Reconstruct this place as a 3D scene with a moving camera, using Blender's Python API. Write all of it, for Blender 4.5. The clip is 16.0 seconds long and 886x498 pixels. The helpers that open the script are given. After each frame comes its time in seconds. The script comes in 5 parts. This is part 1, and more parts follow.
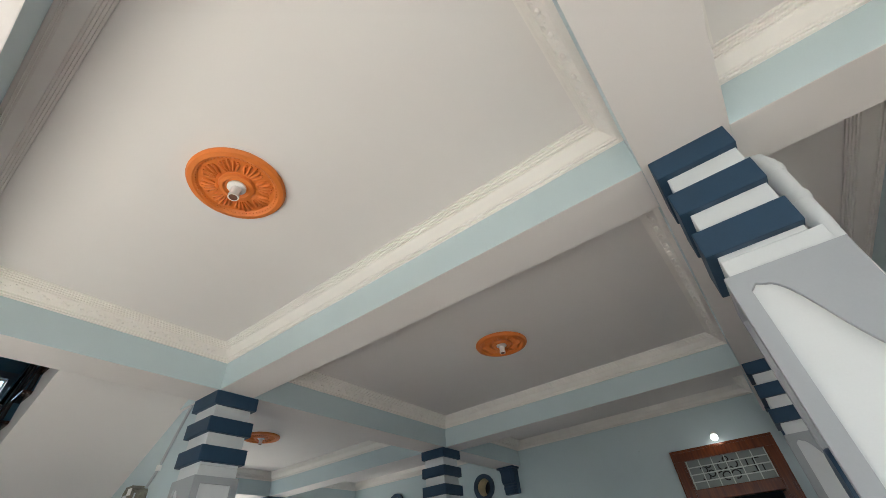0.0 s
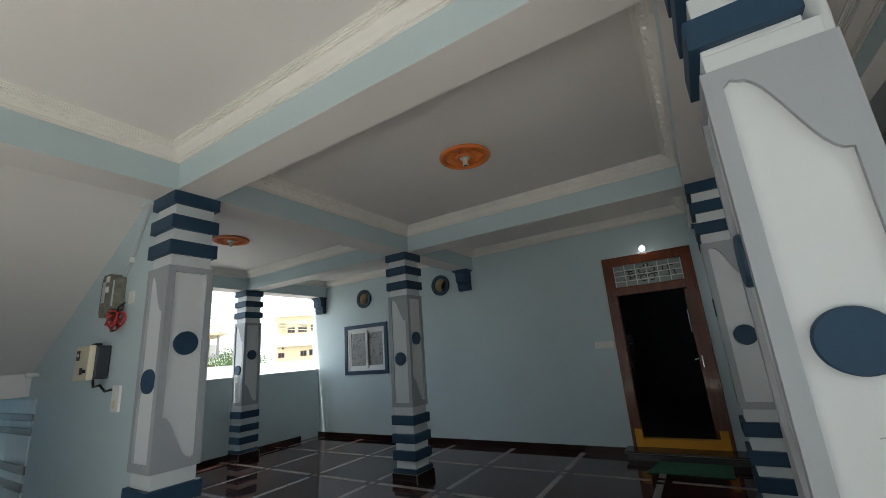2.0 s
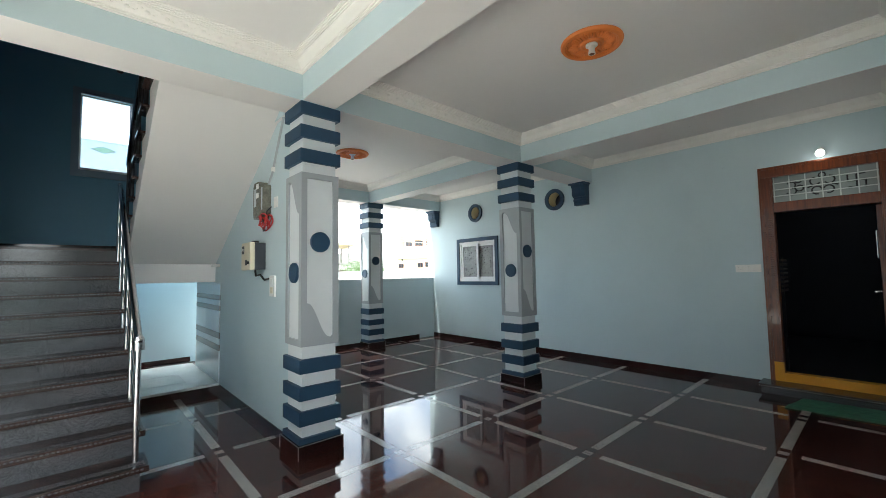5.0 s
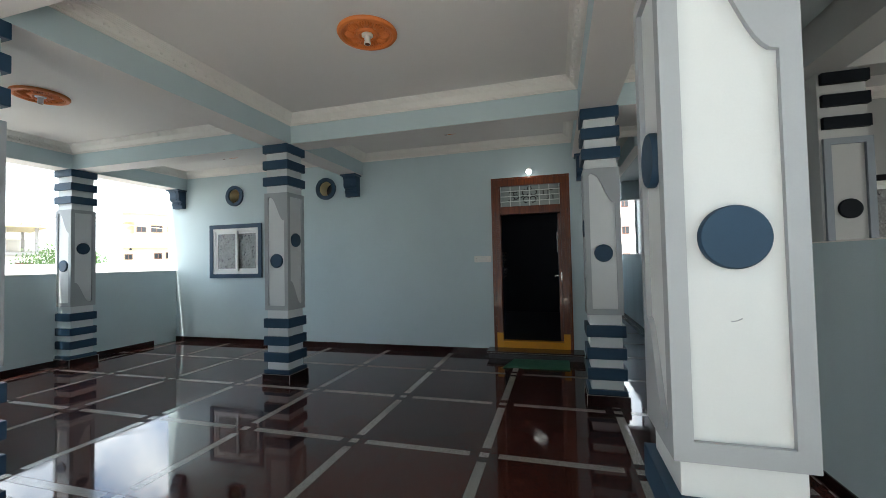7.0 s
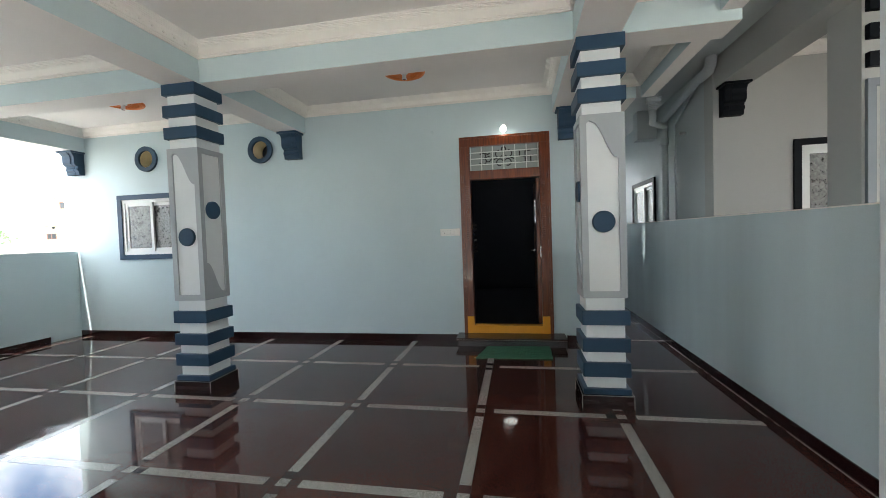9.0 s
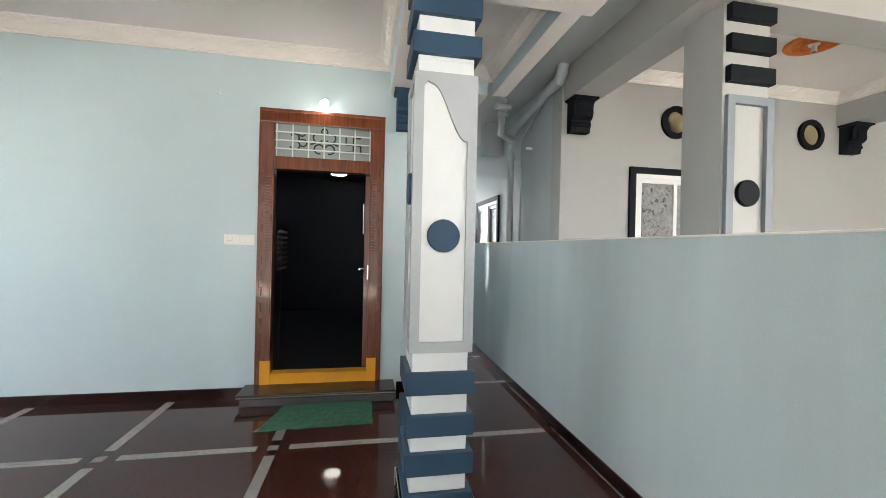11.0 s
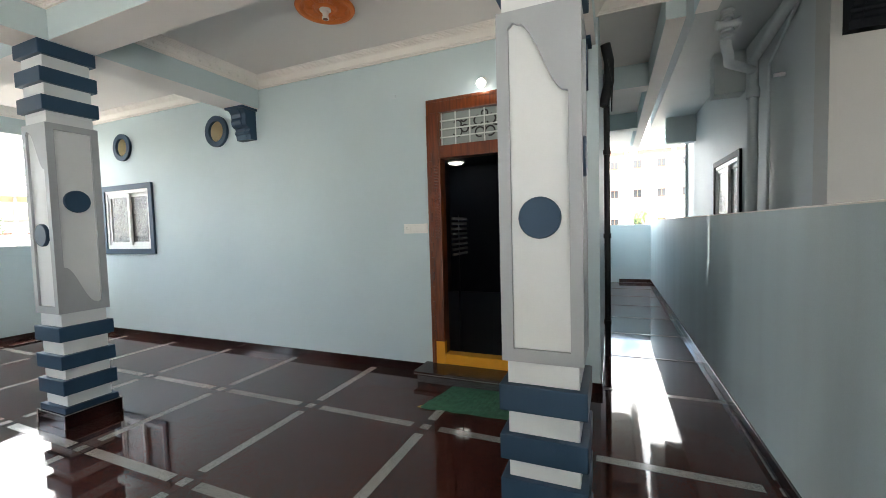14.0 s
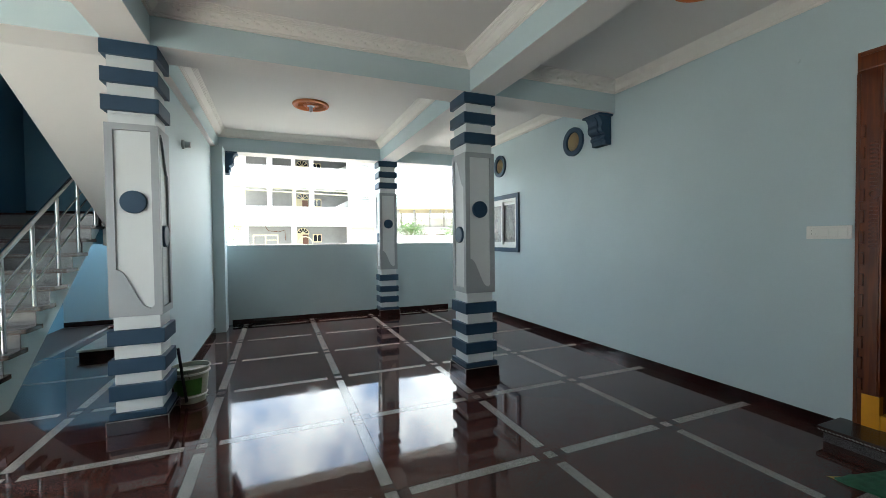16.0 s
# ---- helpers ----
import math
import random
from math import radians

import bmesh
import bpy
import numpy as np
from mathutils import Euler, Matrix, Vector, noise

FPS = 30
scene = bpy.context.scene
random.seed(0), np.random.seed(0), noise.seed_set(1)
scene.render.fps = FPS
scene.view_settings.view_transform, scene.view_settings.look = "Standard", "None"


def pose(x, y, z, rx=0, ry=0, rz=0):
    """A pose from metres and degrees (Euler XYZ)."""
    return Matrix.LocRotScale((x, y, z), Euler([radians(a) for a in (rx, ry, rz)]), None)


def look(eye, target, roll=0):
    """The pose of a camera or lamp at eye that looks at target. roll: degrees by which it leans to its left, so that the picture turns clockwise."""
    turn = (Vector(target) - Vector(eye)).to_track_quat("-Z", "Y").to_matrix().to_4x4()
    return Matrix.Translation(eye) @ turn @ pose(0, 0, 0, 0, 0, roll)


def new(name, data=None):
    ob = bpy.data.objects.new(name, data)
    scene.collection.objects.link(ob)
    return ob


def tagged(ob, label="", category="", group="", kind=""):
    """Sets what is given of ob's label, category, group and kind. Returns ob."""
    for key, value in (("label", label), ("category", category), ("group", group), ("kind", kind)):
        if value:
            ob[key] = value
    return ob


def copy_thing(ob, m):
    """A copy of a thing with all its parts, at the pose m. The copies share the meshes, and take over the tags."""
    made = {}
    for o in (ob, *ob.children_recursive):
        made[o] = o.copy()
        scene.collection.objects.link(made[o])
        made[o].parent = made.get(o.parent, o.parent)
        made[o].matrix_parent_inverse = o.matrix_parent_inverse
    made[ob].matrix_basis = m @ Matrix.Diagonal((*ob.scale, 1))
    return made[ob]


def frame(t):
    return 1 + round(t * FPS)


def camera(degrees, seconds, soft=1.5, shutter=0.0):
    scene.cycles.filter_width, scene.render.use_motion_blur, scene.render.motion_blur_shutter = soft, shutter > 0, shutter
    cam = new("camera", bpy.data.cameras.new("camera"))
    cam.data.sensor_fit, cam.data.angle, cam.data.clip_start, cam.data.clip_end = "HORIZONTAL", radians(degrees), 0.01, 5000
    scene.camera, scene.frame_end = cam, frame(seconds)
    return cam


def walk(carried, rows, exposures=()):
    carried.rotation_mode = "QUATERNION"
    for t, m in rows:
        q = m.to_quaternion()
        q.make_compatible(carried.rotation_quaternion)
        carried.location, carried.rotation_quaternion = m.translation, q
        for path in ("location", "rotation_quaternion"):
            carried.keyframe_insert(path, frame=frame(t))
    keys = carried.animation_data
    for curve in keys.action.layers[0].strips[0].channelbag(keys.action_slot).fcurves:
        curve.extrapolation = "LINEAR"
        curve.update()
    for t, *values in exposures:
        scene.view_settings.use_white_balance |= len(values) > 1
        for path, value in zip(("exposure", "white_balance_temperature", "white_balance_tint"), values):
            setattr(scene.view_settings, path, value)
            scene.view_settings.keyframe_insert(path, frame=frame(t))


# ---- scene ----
cam = camera(95.7, 16.0, soft=0.5)
PATH = [
    (0, (0.217, 0.087, 1.621), (-0.659, 1.357, 2.893), -5.3),
    (0.5, (0.227, 0.075, 1.626), (-0.775, 1.286, 2.863), -6.2),
    (1, (0.205, 0.088, 1.618), (-0.853, 1.411, 2.682), -6.2),
    (1.5, (0.168, 0.119, 1.593), (-0.865, 1.633, 2.393), -5.3),
    (2, (0.175, 0.155, 1.536), (-0.837, 1.808, 2.032), -4.4),
    (2.5, (0.169, 0.211, 1.496), (-0.753, 1.966, 1.756), -3.7),
    (3, (0.170, 0.229, 1.477), (-0.871, 1.926, 1.670), -3.6),
    (3.5, (0.124, 0.214, 1.455), (-1.239, 1.668, 1.617), -3.0),
    (3.7, (0.135, 0.219, 1.447), (-1.322, 1.579, 1.613), -2.4),
    (5.8, (0.046, 0.229, 1.464), (-1.4, 1.609, 1.545), 0.2),
    (6, (0.032, 0.276, 1.453), (-1.261, 1.799, 1.544), 0.4),
    (6.5, (0.057, 0.267, 1.447), (-0.817, 2.063, 1.551), -0.4),
    (7, (0.030, 0.322, 1.438), (-0.514, 2.246, 1.500), -1.2),
    (7.5, (-0.003, 0.440, 1.434), (-0.440, 2.391, 1.437), -2.1),
    (8, (-0.060, 0.658, 1.431), (-0.458, 2.618, 1.431), -2.3),
    (8.2, (-0.095, 0.745, 1.437), (-0.489, 2.705, 1.413), -2.3),
    (10.3, (-0.261, 2.136, 1.38), (-0.272, 4.134, 1.295), 0.7),
    (10.5, (-0.203, 2.271, 1.409), (-0.047, 4.263, 1.338), -0.2),
    (11, (0.087, 2.498, 1.422), (0.459, 4.463, 1.419), 1.3),
    (11.5, (0.361, 2.701, 1.419), (0.809, 4.649, 1.36), 1.7),
    (12, (0.646, 2.878, 1.448), (0.92, 4.858, 1.389), -0.7),
    (12.5, (0.878, 2.916, 1.445), (0.9, 4.912, 1.33), -0.6),
    (13, (0.907, 2.917, 1.432), (0.84, 4.912, 1.305), -1.6),
    (13.5, (0.833, 2.909, 1.454), (0.512, 4.879, 1.317), -1.9),
    (14, (0.748, 2.874, 1.454), (-0.03, 4.714, 1.352), -1.6),
    (14.5, (0.668, 2.844, 1.458), (-0.483, 4.477, 1.373), -1.4),
    (15, (0.618, 2.814, 1.463), (-0.808, 4.215, 1.415), -1.3),
    (15.5, (0.587, 2.781, 1.44), (-1.057, 3.917, 1.379), -0.9),
    (16, (0.573, 2.727, 1.437), (-1.274, 3.493, 1.39), -0.6),
]
EXPOSURES = [(0.0, 2.0, 6350, 7), (1.0, 1.65, 6350, 7), (2.0, 1.5, 6250, 4), (2.5, 1.85, 6200, 2), (3.0, 1.97, 6200, 2), (3.5, 2.25, 6200, 2), (6.5, 2.5, 6150, 0), (7.2, 2.2, 6250, 4),
             (8.2, 2.5, 6300, 4), (10.4, 4.0, 6700, 8), (11.5, 4.05, 6700, 8), (12.5, 3.75, 6750, 9), (13.2, 3.65, 6700, 8), (14.0, 3.4, 6700, 7), (14.5, 2.6, 6550, 5), (15.0, 2.3, 6350, 2), (16.0, 2.65, 6250, 1)]
walk(cam, [(t, look(eye, target, roll)) for t, eye, target, roll in PATH], EXPOSURES)

# ---- world, sun and large lights ----
world = bpy.data.worlds.new("sky")
scene.world = world
world.use_nodes = True
wn, wl = world.node_tree.nodes, world.node_tree.links
sky = wn.new("ShaderNodeTexSky")
sky.sky_type = "NISHITA"
sky.sun_disc = False
sky.air_density, sky.dust_density, sky.ozone_density = 1.0, 3.0, 1.0
SUN_ELEVATION, SUN_AZIMUTH = 70.0, 199.0
sky.sun_elevation, sky.sun_rotation = radians(SUN_ELEVATION), radians(SUN_AZIMUTH)
# broken white cloud over the whole sky
cloud, cover, mixed = wn.new("ShaderNodeTexNoise"), wn.new("ShaderNodeMapRange"), wn.new("ShaderNodeMix")
cloud.inputs["Scale"].default_value, cloud.inputs["Detail"].default_value, cloud.inputs["Roughness"].default_value = 3.2, 7, 0.58
cover.inputs["From Min"].default_value, cover.inputs["From Max"].default_value = 0.40, 0.57
mixed.data_type = "RGBA"
mixed.inputs["B"].default_value = (8.0, 8.0, 8.2, 1)
wl.new(cloud.outputs["Fac"], cover.inputs["Value"])
wl.new(cover.outputs[0], mixed.inputs["Factor"])
wl.new(sky.outputs[0], mixed.inputs["A"])
wl.new(mixed.outputs["Result"], wn["Background"].inputs["Color"])
wn["Background"].inputs["Strength"].default_value = 0.15

sun_data = bpy.data.lights.new("sun", "SUN")
sun_data.energy, sun_data.angle, sun_data.color = 3.7, radians(0.6), (1.0, 0.95, 0.88)
sun = new("sun", sun_data)
sun_way = Vector((math.sin(radians(SUN_AZIMUTH)) * math.cos(radians(SUN_ELEVATION)),
                  math.cos(radians(SUN_AZIMUTH)) * math.cos(radians(SUN_ELEVATION)), math.sin(radians(SUN_ELEVATION))))
sun.matrix_world = look(sun_way * 40, (0, 0, 0))


# ---- materials ----
def material(name, color, rough=0.6, metal=0.0, vary=0.06, scale=3.0, grain=60.0, bump=0.08, depth=0.004,
             spec=0.5, coat=0.0, random_tint=0.0, streak=1.0):
    """Paint, plaster, stone or metal with stains at one scale and grain at another, and fine relief."""
    m = bpy.data.materials.new(name)
    m.use_nodes = True
    n, l = m.node_tree.nodes, m.node_tree.links
    b = n["Principled BSDF"]
    b.inputs["Roughness"].default_value, b.inputs["Metallic"].default_value = rough, metal
    b.inputs["Specular IOR Level"].default_value = spec
    b.inputs["Coat Weight"].default_value = coat
    b.inputs["Coat Roughness"].default_value = 0.05
    at = n.new("ShaderNodeNewGeometry")
    stretch = n.new("ShaderNodeMapping")
    stretch.inputs["Scale"].default_value = (1, 1, streak)
    l.new(at.outputs["Position"], stretch.inputs["Vector"])
    big, small = n.new("ShaderNodeTexNoise"), n.new("ShaderNodeTexNoise")
    big.inputs["Scale"].default_value, big.inputs["Detail"].default_value = scale, 4
    small.inputs["Scale"].default_value, small.inputs["Detail"].default_value = grain, 3
    l.new(stretch.outputs[0], big.inputs["Vector"])
    l.new(at.outputs["Position"], small.inputs["Vector"])
    both = n.new("ShaderNodeMath")
    both.operation = "MULTIPLY_ADD"
    both.inputs[1].default_value = 0.35
    l.new(small.outputs["Fac"], both.inputs[0])
    l.new(big.outputs["Fac"], both.inputs[2])
    span = n.new("ShaderNodeMapRange")
    span.inputs["From Min"].default_value, span.inputs["From Max"].default_value = 0.35, 1.0
    span.inputs["To Min"].default_value, span.inputs["To Max"].default_value = 1 - vary, 1 + vary
    l.new(both.outputs[0], span.inputs["Value"])
    factor = span.outputs[0]
    if random_tint:
        info = n.new("ShaderNodeObjectInfo")
        tint = n.new("ShaderNodeMapRange")
        tint.inputs["To Min"].default_value, tint.inputs["To Max"].default_value = 1 - random_tint, 1 + random_tint
        l.new(info.outputs["Random"], tint.inputs["Value"])
        mul = n.new("ShaderNodeMath")
        mul.operation = "MULTIPLY"
        l.new(factor, mul.inputs[0]), l.new(tint.outputs[0], mul.inputs[1])
        factor = mul.outputs[0]
    scaled = n.new("ShaderNodeVectorMath")
    scaled.operation = "SCALE"
    scaled.inputs[0].default_value = color
    l.new(factor, scaled.inputs["Scale"])
    l.new(scaled.outputs[0], b.inputs["Base Color"])
    if bump:
        relief = n.new("ShaderNodeBump")
        relief.inputs["Strength"].default_value, relief.inputs["Distance"].default_value = bump, depth
        l.new(small.outputs["Fac"], relief.inputs["Height"])
        l.new(relief.outputs[0], b.inputs["Normal"])
    return m


def glow(name, color, strength):
    m = bpy.data.materials.new(name)
    m.use_nodes = True
    b = m.node_tree.nodes["Principled BSDF"]
    b.inputs["Base Color"].default_value = (*color, 1)
    b.inputs["Emission Color"].default_value = (*color, 1)
    b.inputs["Emission Strength"].default_value = strength
    return m


def glass(name, color=(1, 1, 1), rough=0.0, clear=1.0):
    m = bpy.data.materials.new(name)
    m.use_nodes = True
    b = m.node_tree.nodes["Principled BSDF"]
    b.inputs["Base Color"].default_value = (*color, 1)
    b.inputs["Roughness"].default_value = rough
    b.inputs["Transmission Weight"].default_value = clear
    b.inputs["IOR"].default_value = 1.45
    return m


def granite(name, dark, light, rough, speck, share=0.5, random_tint=0.0, smear=0.0, gloss=0.45):
    """Polished stone: fine crystals of two colours, with wipe marks in the gloss."""
    m = bpy.data.materials.new(name)
    m.use_nodes = True
    n, l = m.node_tree.nodes, m.node_tree.links
    b = n["Principled BSDF"]
    b.inputs["Specular IOR Level"].default_value = gloss
    at = n.new("ShaderNodeNewGeometry")
    cells, cloud = n.new("ShaderNodeTexVoronoi"), n.new("ShaderNodeTexNoise")
    cells.inputs["Scale"].default_value = speck
    cloud.inputs["Scale"].default_value, cloud.inputs["Detail"].default_value = 2.3, 5
    l.new(at.outputs["Position"], cells.inputs["Vector"]), l.new(at.outputs["Position"], cloud.inputs["Vector"])
    ramp = n.new("ShaderNodeValToRGB")
    ramp.color_ramp.elements[0].position, ramp.color_ramp.elements[1].position = share - 0.25, share + 0.25
    ramp.color_ramp.elements[0].color, ramp.color_ramp.elements[1].color = (*dark, 1), (*light, 1)
    l.new(cells.outputs["Color"], ramp.inputs["Fac"])
    span = n.new("ShaderNodeMapRange")
    span.inputs["To Min"].default_value, span.inputs["To Max"].default_value = 0.75, 1.25
    l.new(cloud.outputs["Fac"], span.inputs["Value"])
    factor = span.outputs[0]
    if random_tint:
        info, tint, mul = n.new("ShaderNodeObjectInfo"), n.new("ShaderNodeMapRange"), n.new("ShaderNodeMath")
        tint.inputs["To Min"].default_value, tint.inputs["To Max"].default_value = 1 - random_tint, 1 + random_tint
        mul.operation = "MULTIPLY"
        l.new(info.outputs["Random"], tint.inputs["Value"])
        l.new(factor, mul.inputs[0]), l.new(tint.outputs[0], mul.inputs[1])
        factor = mul.outputs[0]
    scaled = n.new("ShaderNodeVectorMath")
    scaled.operation = "SCALE"
    l.new(ramp.outputs["Color"], scaled.inputs[0]), l.new(factor, scaled.inputs["Scale"])
    l.new(scaled.outputs[0], b.inputs["Base Color"])
    wipe = n.new("ShaderNodeTexNoise")
    wipe.inputs["Scale"].default_value, wipe.inputs["Detail"].default_value = 5.0, 6
    wipe.inputs["Distortion"].default_value = 1.5
    l.new(at.outputs["Position"], wipe.inputs["Vector"])
    shine = n.new("ShaderNodeMapRange")
    shine.inputs["From Min"].default_value, shine.inputs["From Max"].default_value = 0.35, 0.75
    shine.inputs["To Min"].default_value, shine.inputs["To Max"].default_value = rough, rough + smear
    l.new(wipe.outputs["Fac"], shine.inputs["Value"])
    rough_out = shine.outputs[0]
    if smear and rough < 0.05:
        place, swirl, thin, total = n.new("ShaderNodeMapping"), n.new("ShaderNodeTexWave"), n.new("ShaderNodeMapRange"), n.new("ShaderNodeMath")
        place.inputs["Location"].default_value = (3.4, -2.6, 0)
        swirl.wave_type, swirl.rings_direction = "RINGS", "SPHERICAL"
        swirl.inputs["Scale"].default_value, swirl.inputs["Distortion"].default_value = 0.42, 3.5
        swirl.inputs["Detail"].default_value, swirl.inputs["Detail Scale"].default_value = 3, 0.7
        thin.inputs["From Min"].default_value, thin.inputs["From Max"].default_value, thin.inputs["To Max"].default_value = 0.92, 1.0, 0.05
        total.operation = "ADD"
        l.new(at.outputs["Position"], place.inputs["Vector"]), l.new(place.outputs[0], swirl.inputs["Vector"])
        l.new(swirl.outputs["Fac"], thin.inputs["Value"])
        l.new(rough_out, total.inputs[0]), l.new(thin.outputs[0], total.inputs[1])
        rough_out = total.outputs[0]
    l.new(rough_out, b.inputs["Roughness"])
    wave, relief = n.new("ShaderNodeTexNoise"), n.new("ShaderNodeBump")
    wave.inputs["Scale"].default_value, wave.inputs["Detail"].default_value, wave.inputs["Distortion"].default_value = 7.0, 4, 0.8
    l.new(at.outputs["Position"], wave.inputs["Vector"])
    relief.inputs["Strength"].default_value, relief.inputs["Distance"].default_value = 0.06, 0.003
    l.new(wave.outputs["Fac"], relief.inputs["Height"]), l.new(relief.outputs[0], b.inputs["Normal"])
    return m


def timber(name, dark, light, rough=0.35, coat=0.3):
    m = bpy.data.materials.new(name)
    m.use_nodes = True
    n, l = m.node_tree.nodes, m.node_tree.links
    b = n["Principled BSDF"]
    b.inputs["Roughness"].default_value, b.inputs["Coat Weight"].default_value = rough, coat
    at, squash = n.new("ShaderNodeNewGeometry"), n.new("ShaderNodeMapping")
    squash.inputs["Scale"].default_value = (40, 40, 3)
    fibre = n.new("ShaderNodeTexNoise")
    fibre.inputs["Scale"].default_value, fibre.inputs["Detail"].default_value, fibre.inputs["Distortion"].default_value = 1.0, 6, 0.6
    l.new(at.outputs["Position"], squash.inputs["Vector"]), l.new(squash.outputs[0], fibre.inputs["Vector"])
    ramp = n.new("ShaderNodeValToRGB")
    ramp.color_ramp.elements[0].position, ramp.color_ramp.elements[1].position = 0.3, 0.7
    ramp.color_ramp.elements[0].color, ramp.color_ramp.elements[1].color = (*dark, 1), (*light, 1)
    l.new(fibre.outputs["Fac"], ramp.inputs["Fac"])
    l.new(ramp.outputs["Color"], b.inputs["Base Color"])
    relief = n.new("ShaderNodeBump")
    relief.inputs["Strength"].default_value, relief.inputs["Distance"].default_value = 0.15, 0.002
    l.new(fibre.outputs["Fac"], relief.inputs["Height"]), l.new(relief.outputs[0], b.inputs["Normal"])
    return m


WALL = material("pale blue wall paint", (0.53, 0.635, 0.665), 0.5, vary=0.05, scale=1.3, grain=140, bump=0.1, depth=0.002)
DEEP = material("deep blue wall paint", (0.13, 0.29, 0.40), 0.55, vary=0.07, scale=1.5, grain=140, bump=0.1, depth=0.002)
CEIL = material("warm white ceiling paint", (0.78, 0.75, 0.73), 0.7, vary=0.025, scale=1.0, grain=200, bump=0.05, depth=0.001)
CORNICE = material("white gypsum", (0.84, 0.81, 0.77), 0.6, vary=0.03, scale=6, grain=120, bump=0.08, depth=0.002)
WHITE = material("white column paint", (0.67, 0.70, 0.71), 0.5, vary=0.04, scale=4, grain=150, bump=0.12, depth=0.002)
GREY = material("grey panel paint", (0.36, 0.385, 0.41), 0.5, vary=0.05, scale=4, grain=150, bump=0.12, depth=0.002)
NAVY = material("navy blue paint", (0.024, 0.058, 0.104), 0.5, vary=0.12, scale=5, grain=150, bump=0.12, depth=0.002, spec=0.3)
BLACKBLUE = material("blackish blue paint", (0.006, 0.008, 0.011), 0.55, vary=0.15, scale=6, grain=120, bump=0.1, spec=0.1)
ORANGE = material("terracotta orange paint", (0.72, 0.20, 0.035), 0.5, vary=0.1, scale=8, grain=120, bump=0.1)
STONE = granite("brown polished granite", (0.024, 0.0095, 0.0075), (0.092, 0.033, 0.026), 0.022, 260, 0.5, 0.16, 0.05, 0.42)
STRIP = granite("grey granite strip", (0.13, 0.13, 0.124), (0.40, 0.39, 0.37), 0.10, 330, 0.45, 0.12, 0.08)
SKIRT = granite("dark red granite", (0.009, 0.0035, 0.004), (0.030, 0.011, 0.011), 0.06, 300, 0.5, 0.08, 0.05)
GROUT = material("dark grout", (0.03, 0.022, 0.02), 0.5, vary=0.2, scale=8)
TREAD = granite("grey speckled granite", (0.03, 0.03, 0.032), (0.14, 0.14, 0.145), 0.12, 280, 0.5, 0.1, 0.05)
NOSING = granite("brown granite nosing", (0.016, 0.008, 0.0065), (0.05, 0.026, 0.021), 0.2, 280, 0.5, 0.1, 0.05)
STEEL = material("brushed steel", (0.62, 0.62, 0.62), 0.22, 1.0, vary=0.05, bump=0.02)
BLACKIRON = material("black painted iron", (0.02, 0.02, 0.022), 0.4, 0.3, vary=0.2)
TEAK = timber("varnished teak", (0.078, 0.0145, 0.0022), (0.20, 0.042, 0.0055), 0.3, 0.3)
YELLOW = material("turmeric yellow paint", (0.75, 0.33, 0.015), 0.4, vary=0.08, scale=8, bump=0.05)
# near-black so that the unlit room's darkness is in the colour
DARKROOM = material("near-black navy for the unlit room", (0.015, 0.022, 0.04), 0.6, vary=0.1)
FROST = glass("frosted glass", (0.60, 0.66, 0.64), 0.25, 0.5)
CLEAR = glass("window glass", (0.96, 0.98, 0.98), 0.02, 1.0)
GRILLE = material("grey green grille paint", (0.64, 0.68, 0.65), 0.4, vary=0.04, bump=0)
WHITEPLATE = material("glossy white switch plastic", (0.88, 0.87, 0.84), 0.25, vary=0.02, bump=0)
PLASTIC = material("white plastic", (0.78, 0.78, 0.76), 0.35, vary=0.02, bump=0)
CREAM = material("cream plastic", (0.70, 0.64, 0.48), 0.4, vary=0.04, bump=0)
GREYPLASTIC = material("grey pipe plastic", (0.42, 0.46, 0.48), 0.4, vary=0.05, bump=0.02)
MAT = material("green coir", (0.045, 0.17, 0.10), 0.9, vary=0.35, scale=22, grain=260, bump=0.9, depth=0.012)
MATEDGE = material("mat backing", (0.45, 0.33, 0.10), 0.8, vary=0.1)
TILE = material("pale wall tile", (0.66, 0.72, 0.72), 0.15, vary=0.04, scale=5, bump=0)
TILEBAND = material("brown grey wall tile", (0.22, 0.20, 0.18), 0.2, vary=0.12, scale=20, bump=0)
MARBLE = material("pale stone slab", (0.60, 0.62, 0.58), 0.2, vary=0.1, scale=5, bump=0.02)
RED = material("red wire", (0.45, 0.03, 0.03), 0.5, vary=0.2, bump=0)
DIRTYPLASTIC = material("clear plastic bag", (0.17, 0.165, 0.13), 0.25, vary=0.5, scale=15, grain=60, bump=0.5, depth=0.01)
FACADE = material("white facade paint", (0.80, 0.79, 0.76), 0.7, vary=0.06, scale=1.0, bump=0.05)
CREAMFACADE = material("cream facade paint", (0.78, 0.68, 0.45), 0.7, vary=0.06, scale=1.0, bump=0.05)
PINKFACADE = material("pale pink facade paint", (0.78, 0.66, 0.60), 0.7, vary=0.06, scale=1.0, bump=0.05)
# mid grey: small mouldings and joints, also recess shade put into the colour
SHADE = material("grey for mouldings and painted-in shade", (0.35, 0.35, 0.34), 0.8, vary=0.1)
DARKGLASS = material("dark window glass", (0.03, 0.035, 0.04), 0.1, vary=0.1, bump=0)
BROWNWOOD = material("brown shutter paint", (0.16, 0.07, 0.04), 0.5, vary=0.1)
EARTH = material("dry earth", (0.21, 0.195, 0.175), 0.9, vary=0.25, scale=0.4, grain=12, bump=0.4, depth=0.03)
